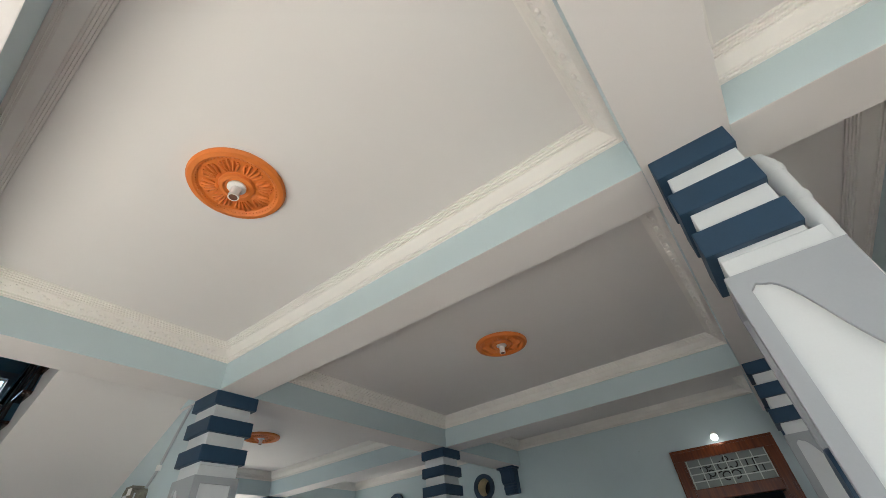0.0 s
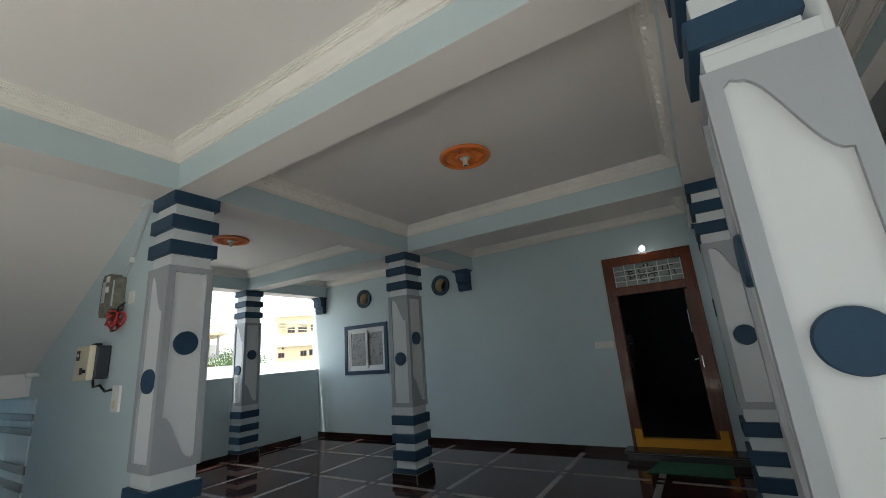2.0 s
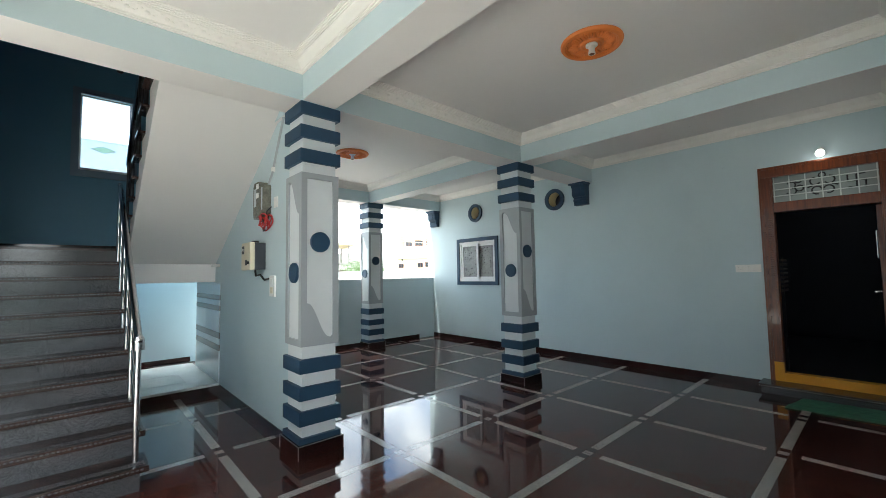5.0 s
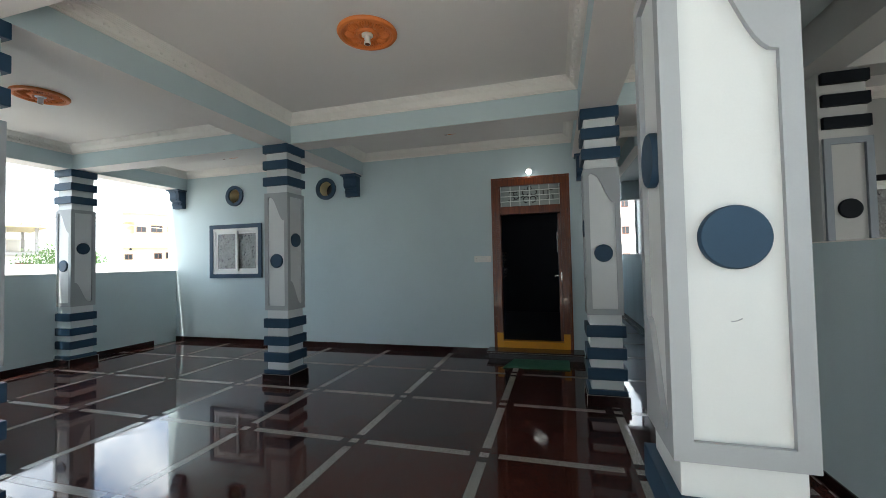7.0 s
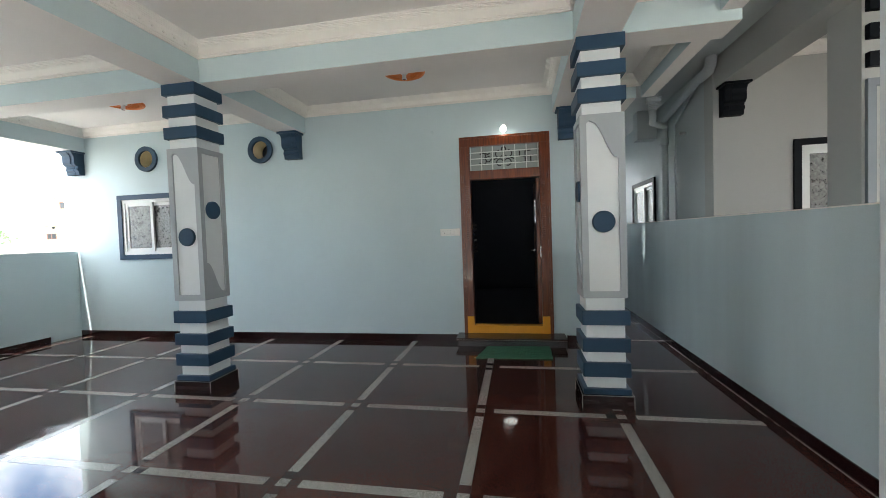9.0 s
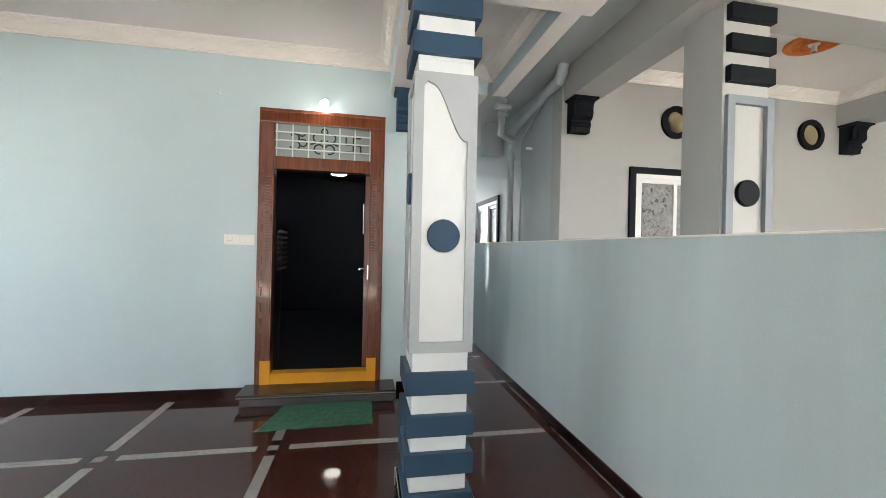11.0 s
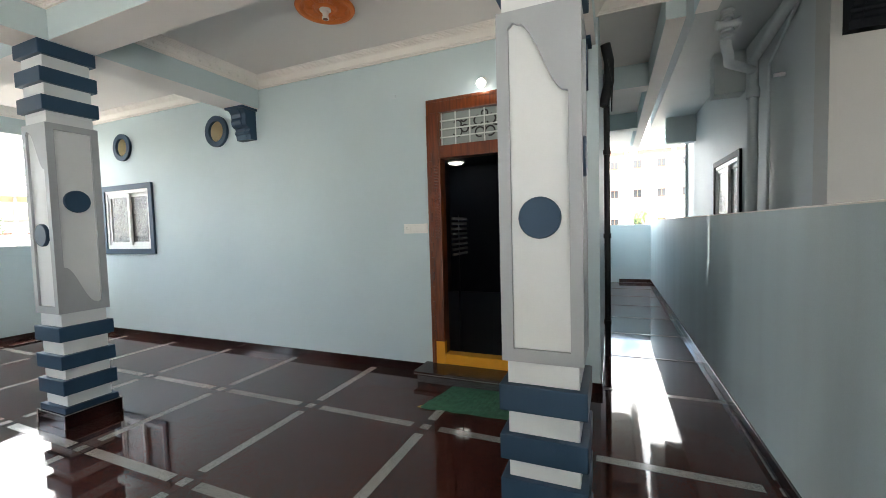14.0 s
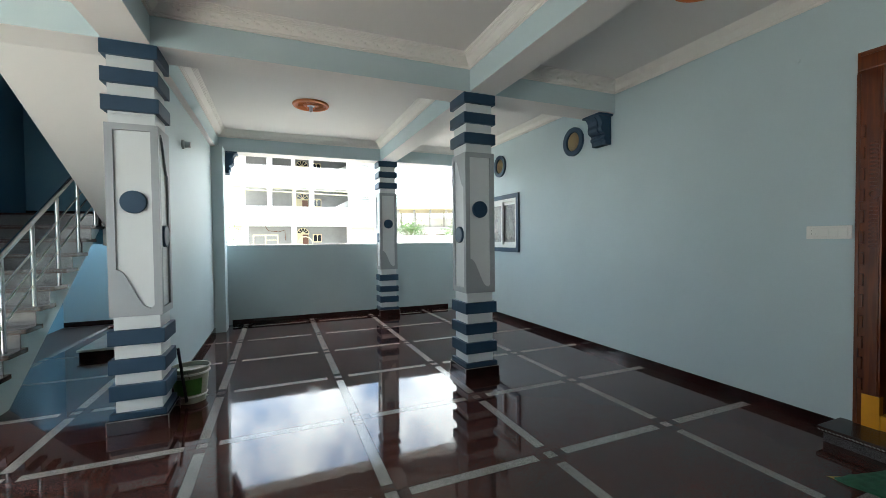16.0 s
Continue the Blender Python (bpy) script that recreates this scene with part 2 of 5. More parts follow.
CONCRETE = material("grey concrete", (0.36, 0.35, 0.33), 0.8, vary=0.15, scale=1.5, grain=60, bump=0.3)
# dark grey that puts the gloom of unlit rooms into the colour
INDOOR_DARK = material("dark grey standing for unlit indoors", (0.07, 0.07, 0.07), 0.9, vary=0.3, scale=12)
APRON = material("pale concrete", (0.56, 0.53, 0.48), 0.85, vary=0.1, scale=0.8, grain=40, bump=0.3)
LEAF = material("leaf green", (0.07, 0.14, 0.03), 0.6, vary=0.4, scale=3, grain=10, bump=0)
BARK = material("bark", (0.12, 0.09, 0.06), 0.9, vary=0.3, scale=8, bump=0.5)
BULB = glow("lit bulb", (1.0, 0.97, 0.92), 3.6)
ROOMLAMP = glow("lit frosted lamp cover", (1.0, 0.97, 0.92), 0.5)
STAINED = material("weathered pale blue wall paint", (0.50, 0.60, 0.63), 0.5, vary=0.13, scale=2.4, grain=120, bump=0.12, depth=0.002, streak=0.12)
TINTED = glass("blue tinted window glass", (0.36, 0.48, 0.58), 0.0, 1.0)
ALUMINIUM = material("blue grey window frame", (0.20, 0.27, 0.33), 0.4, 0.3, vary=0.06, bump=0.02)
SLATEPAINT = material("slate grey frame paint", (0.19, 0.215, 0.24), 0.5, vary=0.05, scale=4, grain=150, bump=0.12, depth=0.002)
SLATE = material("dark slate plastic", (0.03, 0.035, 0.045), 0.4, vary=0.1, bump=0)
PALEGREEN = material("pale green facade paint", (0.42, 0.55, 0.36), 0.7, vary=0.06, bump=0)
BRICKRED = material("weathered red facade band", (0.42, 0.13, 0.10), 0.8, vary=0.12, scale=2, bump=0)


# ---- mesh helpers ----
def put(name, bm, mat, parent=None, smooth=False):
    me = bpy.data.meshes.new(name)
    bmesh.ops.recalc_face_normals(bm, faces=bm.faces)
    bm.to_mesh(me)
    bm.free()
    for m in (mat if isinstance(mat, (list, tuple)) else [mat]):
        me.materials.append(m)
    if smooth:
        for p in me.polygons:
            p.use_smooth = True
        me.set_sharp_from_angle(angle=radians(35))
    ob = new(name, me)
    if parent is not None:
        ob.parent = parent
    return ob


def part(name, bm, mat, parent, label="", smooth=False):
    ob = put(name, bm, mat, parent, smooth)
    if label:
        ob["label"] = label
    return ob


def thing(name, label, category, m=None, group="", kind=""):
    """An Empty at a thing's base."""
    ob = new(name)
    ob.empty_display_size = 0.1
    if m is not None:
        ob.matrix_basis = m
    return tagged(ob, label, category, group, kind)


def box(bm, x0, x1, y0, y1, z0, z1, bevel=0.0, mi=0):
    r = bmesh.ops.create_cube(bm, size=1, matrix=Matrix.LocRotScale(
        ((x0 + x1) / 2, (y0 + y1) / 2, (z0 + z1) / 2), None, (abs(x1 - x0), abs(y1 - y0), abs(z1 - z0))))
    faces = {f for v in r["verts"] for f in v.link_faces}
    for f in faces:
        f.material_index = mi
    if bevel:
        bmesh.ops.bevel(bm, geom=list({e for f in faces for e in f.edges}), offset=bevel, segments=2, affect="EDGES", profile=0.6)
    return bm


def B(x0, x1, y0, y1, z0, z1, bevel=0.0):
    return box(bmesh.new(), x0, x1, y0, y1, z0, z1, bevel)


def rod(bm, a, b, r, r2=None, seg=14):
    """A round bar from a to b."""
    a, b = Vector(a), Vector(b)
    d = b - a
    m = Matrix.Translation((a + b) / 2) @ d.to_track_quat("Z", "Y").to_matrix().to_4x4()
    bmesh.ops.create_cone(bm, cap_ends=True, segments=seg, radius1=r, radius2=r if r2 is None else r2, depth=d.length, matrix=m)
    return bm


def tube(bm, pts, r, seg=10):
    """A pipe swept through points, with mitred bends."""
    pts = [Vector(p) for p in pts]
    closed = (pts[0] - pts[-1]).length < 1e-5 and len(pts) > 3
    if closed:
        pts = pts[:-1]
    n = len(pts)
    rings, side = [], None
    for i, p in enumerate(pts):
        a = pts[i - 1] if (i or closed) else p
        b = pts[(i + 1) % n] if (i < n - 1 or closed) else p
        d = ((p - a).normalized() + (b - p).normalized()).normalized() if (p - a).length and (b - p).length else (b - a).normalized()
        if side is None:
            side = d.orthogonal().normalized()
        side = (side - d * side.dot(d)).normalized()
        up = d.cross(side)
        rings.append([bm.verts.new(p + r * (math.cos(2 * math.pi * k / seg) * side + math.sin(2 * math.pi * k / seg) * up)) for k in range(seg)])
    for i in range(n if closed else n - 1):
        a, b = rings[i], rings[(i + 1) % n]
        for k in range(seg):
            bm.faces.new((a[k], a[(k + 1) % seg], b[(k + 1) % seg], b[k]))
    if not closed:
        bm.faces.new(rings[0][::-1]), bm.faces.new(rings[-1])
    return bm


def lathe(profile, seg=48, m=None):
    """A turned shape from (radius, height) pairs about z."""
    bm = bmesh.new()
    rings = []
    for r, z in profile:
        rings.append([bm.verts.new((r * math.cos(2 * math.pi * k / seg), r * math.sin(2 * math.pi * k / seg), z)) for k in range(seg)])
    for a, b in zip(rings, rings[1:]):
        for k in range(seg):
            bm.faces.new((a[k], a[(k + 1) % seg], b[(k + 1) % seg], b[k]))
    bm.faces.new(rings[0][::-1]), bm.faces.new(rings[-1])
    if m is not None:
        bm.transform(m)
    return bm


def plate(outline, holes, y0, y1, m=None):
    """A flat plate with holes in the x-z plane, from depth y0 to y1."""
    from mathutils.geometry import tessellate_polygon
    bm = bmesh.new()
    loops = [outline, *holes]
    flat = [p for loop in loops for p in loop]
    tris = tessellate_polygon([[Vector((x, z, 0)) for x, z in loop] for loop in loops])
    front = [bm.verts.new((x, y0, z)) for x, z in flat]
    back = [bm.verts.new((x, y1, z)) for x, z in flat]
    for t in tris:
        bm.faces.new([front[i] for i in t]), bm.faces.new([back[i] for i in reversed(t)])
    at = 0
    for loop in loops:
        k = len(loop)
        for i in range(k):
            j = (i + 1) % k
            bm.faces.new((front[at + i], front[at + j], back[at + j], back[at + i]))
        at += k
    if m is not None:
        bm.transform(m)
    return bm


def circle(cx, cz, r, seg=32):
    return [(cx + r * math.cos(2 * math.pi * k / seg), cz + r * math.sin(2 * math.pi * k / seg)) for k in range(seg)]


def rect(x0, x1, z0, z1):
    return [(x0, z0), (x1, z0), (x1, z1), (x0, z1)]


def wall_y(name, y0, y1, x0, x1, z0, z1, holes, mat, label):
    """A wall along x with rectangular or round openings through it."""
    return tagged(put(name, plate(rect(x0, x1, z0, z1), holes, y0, y1), mat), label, "wall", kind="structure")


def wall_x(name, x0, x1, y0, y1, z0, z1, holes, mat, label):
    """A wall along y with openings through it; holes in (y, z)."""
    bm = plate(rect(y0, y1, z0, z1), holes, -x1, -x0)
    bm.transform(Matrix.Rotation(radians(90), 4, "Z"))
    return tagged(put(name, bm, mat), label, "wall", kind="structure")


def structure(name, bm, mat, label, category):
    return tagged(put(name, bm, mat), label, category, kind="structure")


# ---- the porch's plan ----
COLX, ROWY = (-7.065, -3.285, 0.475), (1.735, 4.705)
WALLY, LEFT, PARX, CEILZ, BEAMZ = 6.51, -7.20, 1.60, 3.28, 2.935
BX = [(-7.28, -6.93), (-3.463, -3.113), (0.282, 0.632)]
BY = [(-0.54, -0.24), (1.571, 1.87), (4.571, 4.87)]
VENTS = (-5.775, -3.826)
WIN = (-6.35, -5.17, 1.21, 2.216)
DOOR = (-0.92, 0.238, 0.09, 2.70)

front_wall = wall_y("wall_north", WALLY, WALLY + 0.23, -7.40, 0.65, 0, 3.60,
                    [rect(DOOR[0] + 0.02, DOOR[1] - 0.02, 0.02, DOOR[3] - 0.02), rect(WIN[0] + 0.05, WIN[1] - 0.05, WIN[2] + 0.05, WIN[3] - 0.05)]
                    + [circle(v, 2.75, 0.135) for v in VENTS], WALL, "pale blue painted house wall with door and window")
wall_x("wall_east", 0.42, 0.65, WALLY + 0.23, 13.6, 0, 3.60, [], WALL, "pale blue side wall along the passage")
wall_x("wall_west", LEFT - 0.20, LEFT, 1.80, WALLY, -0.15, 1.37, [], WALL, "pale blue waist-high boundary wall")
wall_y("wall_south", 1.60, 1.80, -7.20, -3.45, 0, 3.28, [], WALL, "pale blue wall beside the staircase")
structure("parapet_1", B(PARX, PARX + 0.12, -3.0, 13.72, -0.15, 1.505, 0.004), STAINED, "pale blue plastered boundary wall between houses", "wall")
structure("parapet_2", B(0.65, PARX, 13.72, 13.84, -0.15, 1.42), WALL, "pale blue wall closing the passage", "wall")
structure("trim", B(PARX - 0.004, PARX + 0.124, -3.0, 13.72, 1.503, 1.512, 0.003), CORNICE, "thin white painted top of the boundary wall", "trim")
structure("trim", B(LEFT - 0.204, LEFT + 0.004, 1.80, WALLY, 1.366, 1.376, 0.003), CORNICE, "thin white painted top of the boundary wall", "trim")
structure("pilaster", B(-6.95, -6.62, 1.80, 1.965, 0, 2.95, 0.004), WALL, "pale blue pilaster at the end of the wall", "pilaster")

# beams, with ceiling paint on their undersides
def beam(x0, x1, y0, y1, z0=BEAMZ, z1=CEILZ + 0.1):
    bm = B(x0, x1, y0, y1, z0, z1, 0.004)
    for f in bm.faces:
        f.normal_update()
        if f.normal.z < -0.5:
            f.material_index = 1
    return structure("beam", bm, [WALL, CEIL], "pale blue ceiling beam with off-white underside", "beam")


for x0, x1 in BX:
    ys = [BY[0][0], BY[0][1], BY[1][0], BY[1][1], BY[2][0], BY[2][1], WALLY]
    if x0 < -7:
        ys = ys[3:]
    beam(x0, x1, ys[0] if x0 > -7 else 1.80, WALLY)
for y0, y1 in BY:
    if y0 > 0:
        beam(BX[0][1], BX[1][0], y0, y1, BEAMZ + 0.003)
    beam(BX[1][1], BX[2][0], y0, y1, BEAMZ + 0.003)
    beam(BX[2][1], 1.48, y0, y1, BEAMZ + 0.003)
beam(1.33, 1.48, BY[0][1], BY[1][0], 3.02), beam(1.33, 1.48, BY[1][1], BY[2][0], 3.02), beam(1.33, 1.48, BY[2][1], WALLY, 3.02), beam(1.14, 1.28, WALLY, 13.6, 3.02)
for y in (8.1, 10.3):
    beam(0.65, 1.14, y, y + 0.23, 3.02)

bm = B(-7.40, 1.48, 1.60, WALLY, CEILZ, CEILZ + 0.32)
box(bm, -3.463, 1.48, -0.6, 1.60, CEILZ, CEILZ + 0.32)
box(bm, 0.65, 1.28, WALLY, 13.6, CEILZ, CEILZ + 0.32)
structure("ceiling", bm, CEIL, "off-white painted plaster ceiling slab", "ceiling")


# cornices round each ceiling bay
def cornice(x0, x1, y0, y1):
    """A stepped gypsum moulding swept round a rectangle under the ceiling."""
    prof = [(0.0, 3.157), (0.016, 3.157), (0.016, 3.168), (0.024, 3.168), (0.024, 3.180), (0.032, 3.182), (0.040, 3.190), (0.074, 3.226),
            (0.076, 3.238), (0.084, 3.238), (0.085, 3.248), (0.094, 3.248), (0.095, 3.258), (0.104, 3.258), (0.105, 3.268), (0.114, 3.268), (0.114, 3.2795)]
    bm = bmesh.new()
    rings = []
    for d, z in prof:
        rings.append([bm.verts.new(p) for p in ((x0 + d, y0 + d, z), (x1 - d, y0 + d, z), (x1 - d, y1 - d, z), (x0 + d, y1 - d, z))])
    for a, b in zip(rings, rings[1:]):
        for k in range(4):
            bm.faces.new((a[k], a[(k + 1) % 4], b[(k + 1) % 4], b[k]))
    ob = structure("cornice", bm, CORNICE, "white stepped gypsum cornice with floral relief", "cornice")
    return ob


def florals(ob, x, side, y0, y1):
    """Scrolls and beads in relief along a cornice run in y."""
    bm = bmesh.new()
    n = int((y1 - y0 - 0.3) / 0.105)
    for k in range(n):
        y = y0 + 0.15 + (y1 - y0 - 0.3) * (k + 0.5) / n
        for dx, dy, dz, r, sq in ((0.055, 0, 3.205, 0.017, 1.0), (0.046, 0.032, 3.200, 0.010, 1.6), (0.064, -0.032, 3.219, 0.010, 1.6), (0.055, 0.052, 3.208, 0.006, 1.0)):
            bmesh.ops.create_icosphere(bm, subdivisions=1, radius=r, matrix=Matrix.LocRotScale(
                (x + side * dx, y + dy, dz), Euler((0, 0, 0.6 * side)), (1, sq, 0.8)))
    o = put("floral_relief", bm, CORNICE, ob, True)
    o["kind"] = "stuff"


BAYS = [(-3.113, 0.282, -0.24, 1.571), (-3.113, 0.282, 1.87, 4.571), (-6.93, -3.463, 1.87, 4.571), (-3.113, 0.282, 4.87, WALLY),
        (-6.93, -3.463, 4.87, WALLY), (0.632, 1.33, -0.24, 1.571), (0.632, 1.33, 1.87, 4.571), (0.632, 1.33, 4.87, WALLY)]
for i, (x0, x1, y0, y1) in enumerate(BAYS):
    c = cornice(x0, x1, y0, y1)
    if i < 5:
        florals(c, x0, 1, y0, y1), florals(c, x1, -1, y0, y1)


# ---- floor: bed, then tiles last in the file ----
bed = bmesh.new()
box(bed, -8.20, 1.60, -1.0, WALLY, -0.15, -0.006)
box(bed, 0.65, 1.60, WALLY, 13.72, -0.15, -0.006)
floor_ob = structure("floor", bed, GROUT, "polished dark brown granite tiles with grey strips", "floor")

bm = bmesh.new()
bmesh.ops.create_grid(bm, x_segments=8, y_segments=8, size=400, matrix=Matrix.Translation((0, 0, -0.16)))
structure("ground", bm, EARTH, "dry bare earth around the houses", "ground")

# skirting
def skirting(x0, x1, y0, y1, h=0.085):
    return structure("baseboard", B(x0, x1, y0, y1, 0, h, 0.003), SKIRT, "dark red polished granite skirting", "baseboard")


skirting(-7.20, -0.93, WALLY - 0.014, WALLY), skirting(0.40, 0.664, WALLY - 0.014, WALLY)
skirting(0.65, 0.664, WALLY, 13.7), skirting(PARX - 0.014, PARX, -3.0, 13.7), skirting(LEFT, LEFT + 0.014, 2.0, 6.05)
skirting(-5.75, -3.45, 1.586, 1.60), skirting(-6.62, -3.45, 1.80, 1.814), skirting(0.9, PARX - 0.014, 13.70, 13.72)


# ---- columns ----
def scurve(face_top):
    """The panel's outline: a rectangle with one corner cut by a wave."""
    x0, x1, z0, z1 = -0.117, 0.117, 0.935, 2.282
    n = 12
    if face_top:
        wave = [(x1 - 0.005 - (x1 - x0 - 0.045) * k / n, z1 - 0.30 + 0.29 * (0.5 - 0.5 * math.cos(math.pi * k / n))) for k in range(n + 1)]
        return [(x0, z0), (x1, z0), (x1, z1 - 0.30)] + wave[1:] + [(x0 + 0.02, z1), (x0, z1 - 0.02)]
    wave = [(x0 + 0.005 + (x1 - x0 - 0.045) * k / n, z0 + 0.30 - 0.29 * (0.5 - 0.5 * math.cos(math.pi * k / n))) for k in range(n + 1)]
    return [(x0, z0 + 0.30)] + wave[1:] + [(x1 - 0.02, z0), (x1, z0 + 0.02), (x1, z1), (x0, z1)]


def column(x, y, east=0.181):
    """A banded column; east: how far its bands reach on the side of a pipe."""
    c = thing("column", "square white column with navy bands and grey carved panels", "column", pose(x, y, 0), "porch columns")
    part("plinth", B(-0.195, 0.195, -0.195, 0.195, 0, 0.108, 0.004), SKIRT, c, "dark red granite plinth with pale edges")
    for q in range(4):
        a, b = (-1, 1, 1, -1)[q] * 0.1955, (-1, -1, 1, 1)[q] * 0.1955
        part("corner_joint", B(a - 0.003, a + 0.003, b - 0.003, b + 0.003, 0.002, 0.106), STRIP, c, "pale grouted corner")
        turn = Matrix.Rotation(radians(90 * q), 4, "Z")
        bm = B(-0.195, 0.195, -0.1965, -0.1915, 0.103, 0.1088)
        bm.transform(turn)
        part("top_joint", bm, STRIP, c, "pale grouted edge")
    part("shaft", B(-0.148, 0.148, -0.148, 0.148, 0.108, 2.40, 0.004), WHITE, c)
    part("neck", B(-0.148, min(0.148, east - 0.006), -0.148, 0.148, 2.40, BEAMZ, 0.004), WHITE, c)
    for z0, z1 in ((0.108, 0.155), (0.25, 0.365), (0.45, 0.56), (0.665, 0.78), (2.42, 2.53), (2.625, 2.735), (2.83, 2.934)):
        part("band", B(-0.181, east if z0 > 2 else 0.181, -0.181, 0.181, z0, z1, 0.006), NAVY, c, "navy blue painted band")
    part("panel_body", B(-0.150, 0.150, -0.150, 0.150, 0.885, 2.325), WHITE, c)
    for k in range(4):
        top = k % 2 == 0
        turn = Matrix.Rotation(radians(90 * k), 4, "Z")
        w = 0.1675 if top else 0.1515
        part("panel_frame", plate(rect(-w, w, 0.88, 2.33), [scurve(top)], -0.1675, -0.1505, turn), GREY, c, "grey painted frame with a wavy corner")
        z = 1.487 if top else 1.745
        disc = lathe([(0.086, 0), (0.086, 0.018), (0.082, 0.024)], 36, turn @ pose(0, -0.1505, z, 90, 0, 0))
        part("disc", disc, NAVY, c, "navy blue round boss", True)
    return c


columns = [column(*at) for at in ((COLX[1], ROWY[0]), (COLX[1] - 0.008, ROWY[1] - 0.022), (COLX[0], ROWY[1]), (COLX[2] + 0.0156, ROWY[0] - 0.005, 0.115), (COLX[2], ROWY[1]))]


riser_pipe = thing("conduit_pipe", "rough white plastered pipe against the front column", "pipe", pose(0.694, 1.80, 0))
bm = tube(bmesh.new(), [(0, 0, 0.0)] + [(0, 0, 0.12 * k) for k in range(1, 24)] + [(0.0, 0.005, 2.84), (-0.012, 0.012, 2.885), (-0.04, 0.02, 2.90), (-0.075, 0.02, 2.905)], 0.037, 14)
for v in bm.verts:
    v.co += Vector((noise.noise(v.co * 9), noise.noise(v.co * 9 + Vector((4, 0, 0))), 0)) * 0.005
part("pipe", bm, WHITE, riser_pipe, "", True)
for z in (0.9, 2.62, 2.78):
    part("mortar_patch", lathe([(0.038, z), (0.042, z + 0.012), (0.043, z + 0.03), (0.038, z + 0.05)], 14), WHITE, riser_pipe, "lumpy mortar patch", True)


scratch = part("scratch", tube(bmesh.new(), [(-0.012, -0.1512, 1.259), (0.002, -0.1512, 1.262), (0.014, -0.1512, 1.268)], 0.0016, 5), GREY, columns[3], "thin grey scratch")
# ---- ceiling medallions ----
def medallion():
    c = thing("ceiling_medallion", "round orange plaster ceiling rose with leaf relief and lamp holder", "ceiling rose", pose(0, 0, 0), "ceiling roses")
    base = lathe([(0.235, 0.0), (0.238, -0.010), (0.228, -0.026), (0.205, -0.030), (0.190, -0.020), (0.182, -0.012), (0.090, -0.012),
                  (0.082, -0.026), (0.066, -0.030), (0.056, -0.018), (0.0, -0.018)][:10], 56)
    part("rose", base, ORANGE, c, "orange plaster disc", True)
    for k in range(8):
        bm = bmesh.new()
        a = 2 * math.pi * k / 8
        bmesh.ops.create_icosphere(bm, subdivisions=2, radius=1, matrix=Matrix.Translation(
            (0.128 * math.cos(a), 0.128 * math.sin(a), -0.010)) @ Matrix.Rotation(a, 4, "Z") @ Matrix.Diagonal((0.042, 0.040, 0.009, 1)))
        for d in (-0.42, -0.22, 0, 0.22, 0.42):
            bmesh.ops.create_icosphere(bm, subdivisions=1, radius=0.0085, matrix=Matrix.Translation(((0.170 - abs(d) * 0.03) * math.cos(a + d * 0.62), (0.170 - abs(d) * 0.03) * math.sin(a + d * 0.62), -0.014)))
        for d in (-0.30, -0.15, 0, 0.15, 0.30):
            r = 0.130 + 0.012 * math.cos(d * 5)
            bmesh.ops.create_icosphere(bm, subdivisions=2, radius=1, matrix=Matrix.Translation(
                (r * math.cos(a + d * 0.9), r * math.sin(a + d * 0.9), -0.014)) @ Matrix.Rotation(a + d * 1.6, 4, "Z") @ Matrix.Diagonal((0.040 - abs(d) * 0.03, 0.0075, 0.016, 1)))
        part("leaf", bm, ORANGE, c, "", True)
    bm = bmesh.new()
    for k in range(64):
        a = 2 * math.pi * k / 64
        bmesh.ops.create_icosphere(bm, subdivisions=1, radius=0.0062, matrix=Matrix.Translation((0.193 * math.cos(a), 0.193 * math.sin(a), -0.021)))
    part("bead_ring", bm, ORANGE, c, "", True)
    holder = part("lamp_holder", lathe([(0.046, -0.016), (0.046, -0.028), (0.026, -0.034), (0.022, -0.075), (0.0265, -0.078), (0.0265, -0.095)], 24), PLASTIC, c, "white plastic bulb holder", True)
    part("socket", lathe([(0.021, -0.0955), (0.019, -0.097), (0.004, -0.097)], 20), BROWNWOOD, holder, "brown empty socket")
    return c


rose = medallion()
ROSES = [(-1.39, 0.60), (-1.375, 3.20), (-5.15, 3.19), (-1.395, 5.62), (-5.16, 5.62)]
rose.matrix_basis = pose(*ROSES[0], CEILZ)
for x, y in ROSES[1:]:
    copy_thing(rose, pose(x, y, CEILZ, 0, 0, 20))


# ---- round vents and brackets ----
def vent(x, y, z, mat, depth=0.23):
    v = thing("round_vent", "round wall vent with a thick dark painted ring", "vent", pose(x, y, z), "round wall vents")
    bm = plate(circle(0, 0, 0.192, 40), [circle(0, 0, 0.128, 40)], -0.035, 0)
    part("ring", bm, mat, v, "dark blue painted ring")
    part("sleeve", plate(circle(0, 0, 0.134, 40), [circle(0, 0, 0.127, 40)], -0.002, depth), CREAMFACADE, v, "cream plastered sleeve")
    part("backing", plate(circle(0, 0, 0.134, 40), [], depth - 0.01, depth), BLACKIRON, v)
    return v


for x in VENTS:
    vent(x, WALLY, 2.75, NAVY)


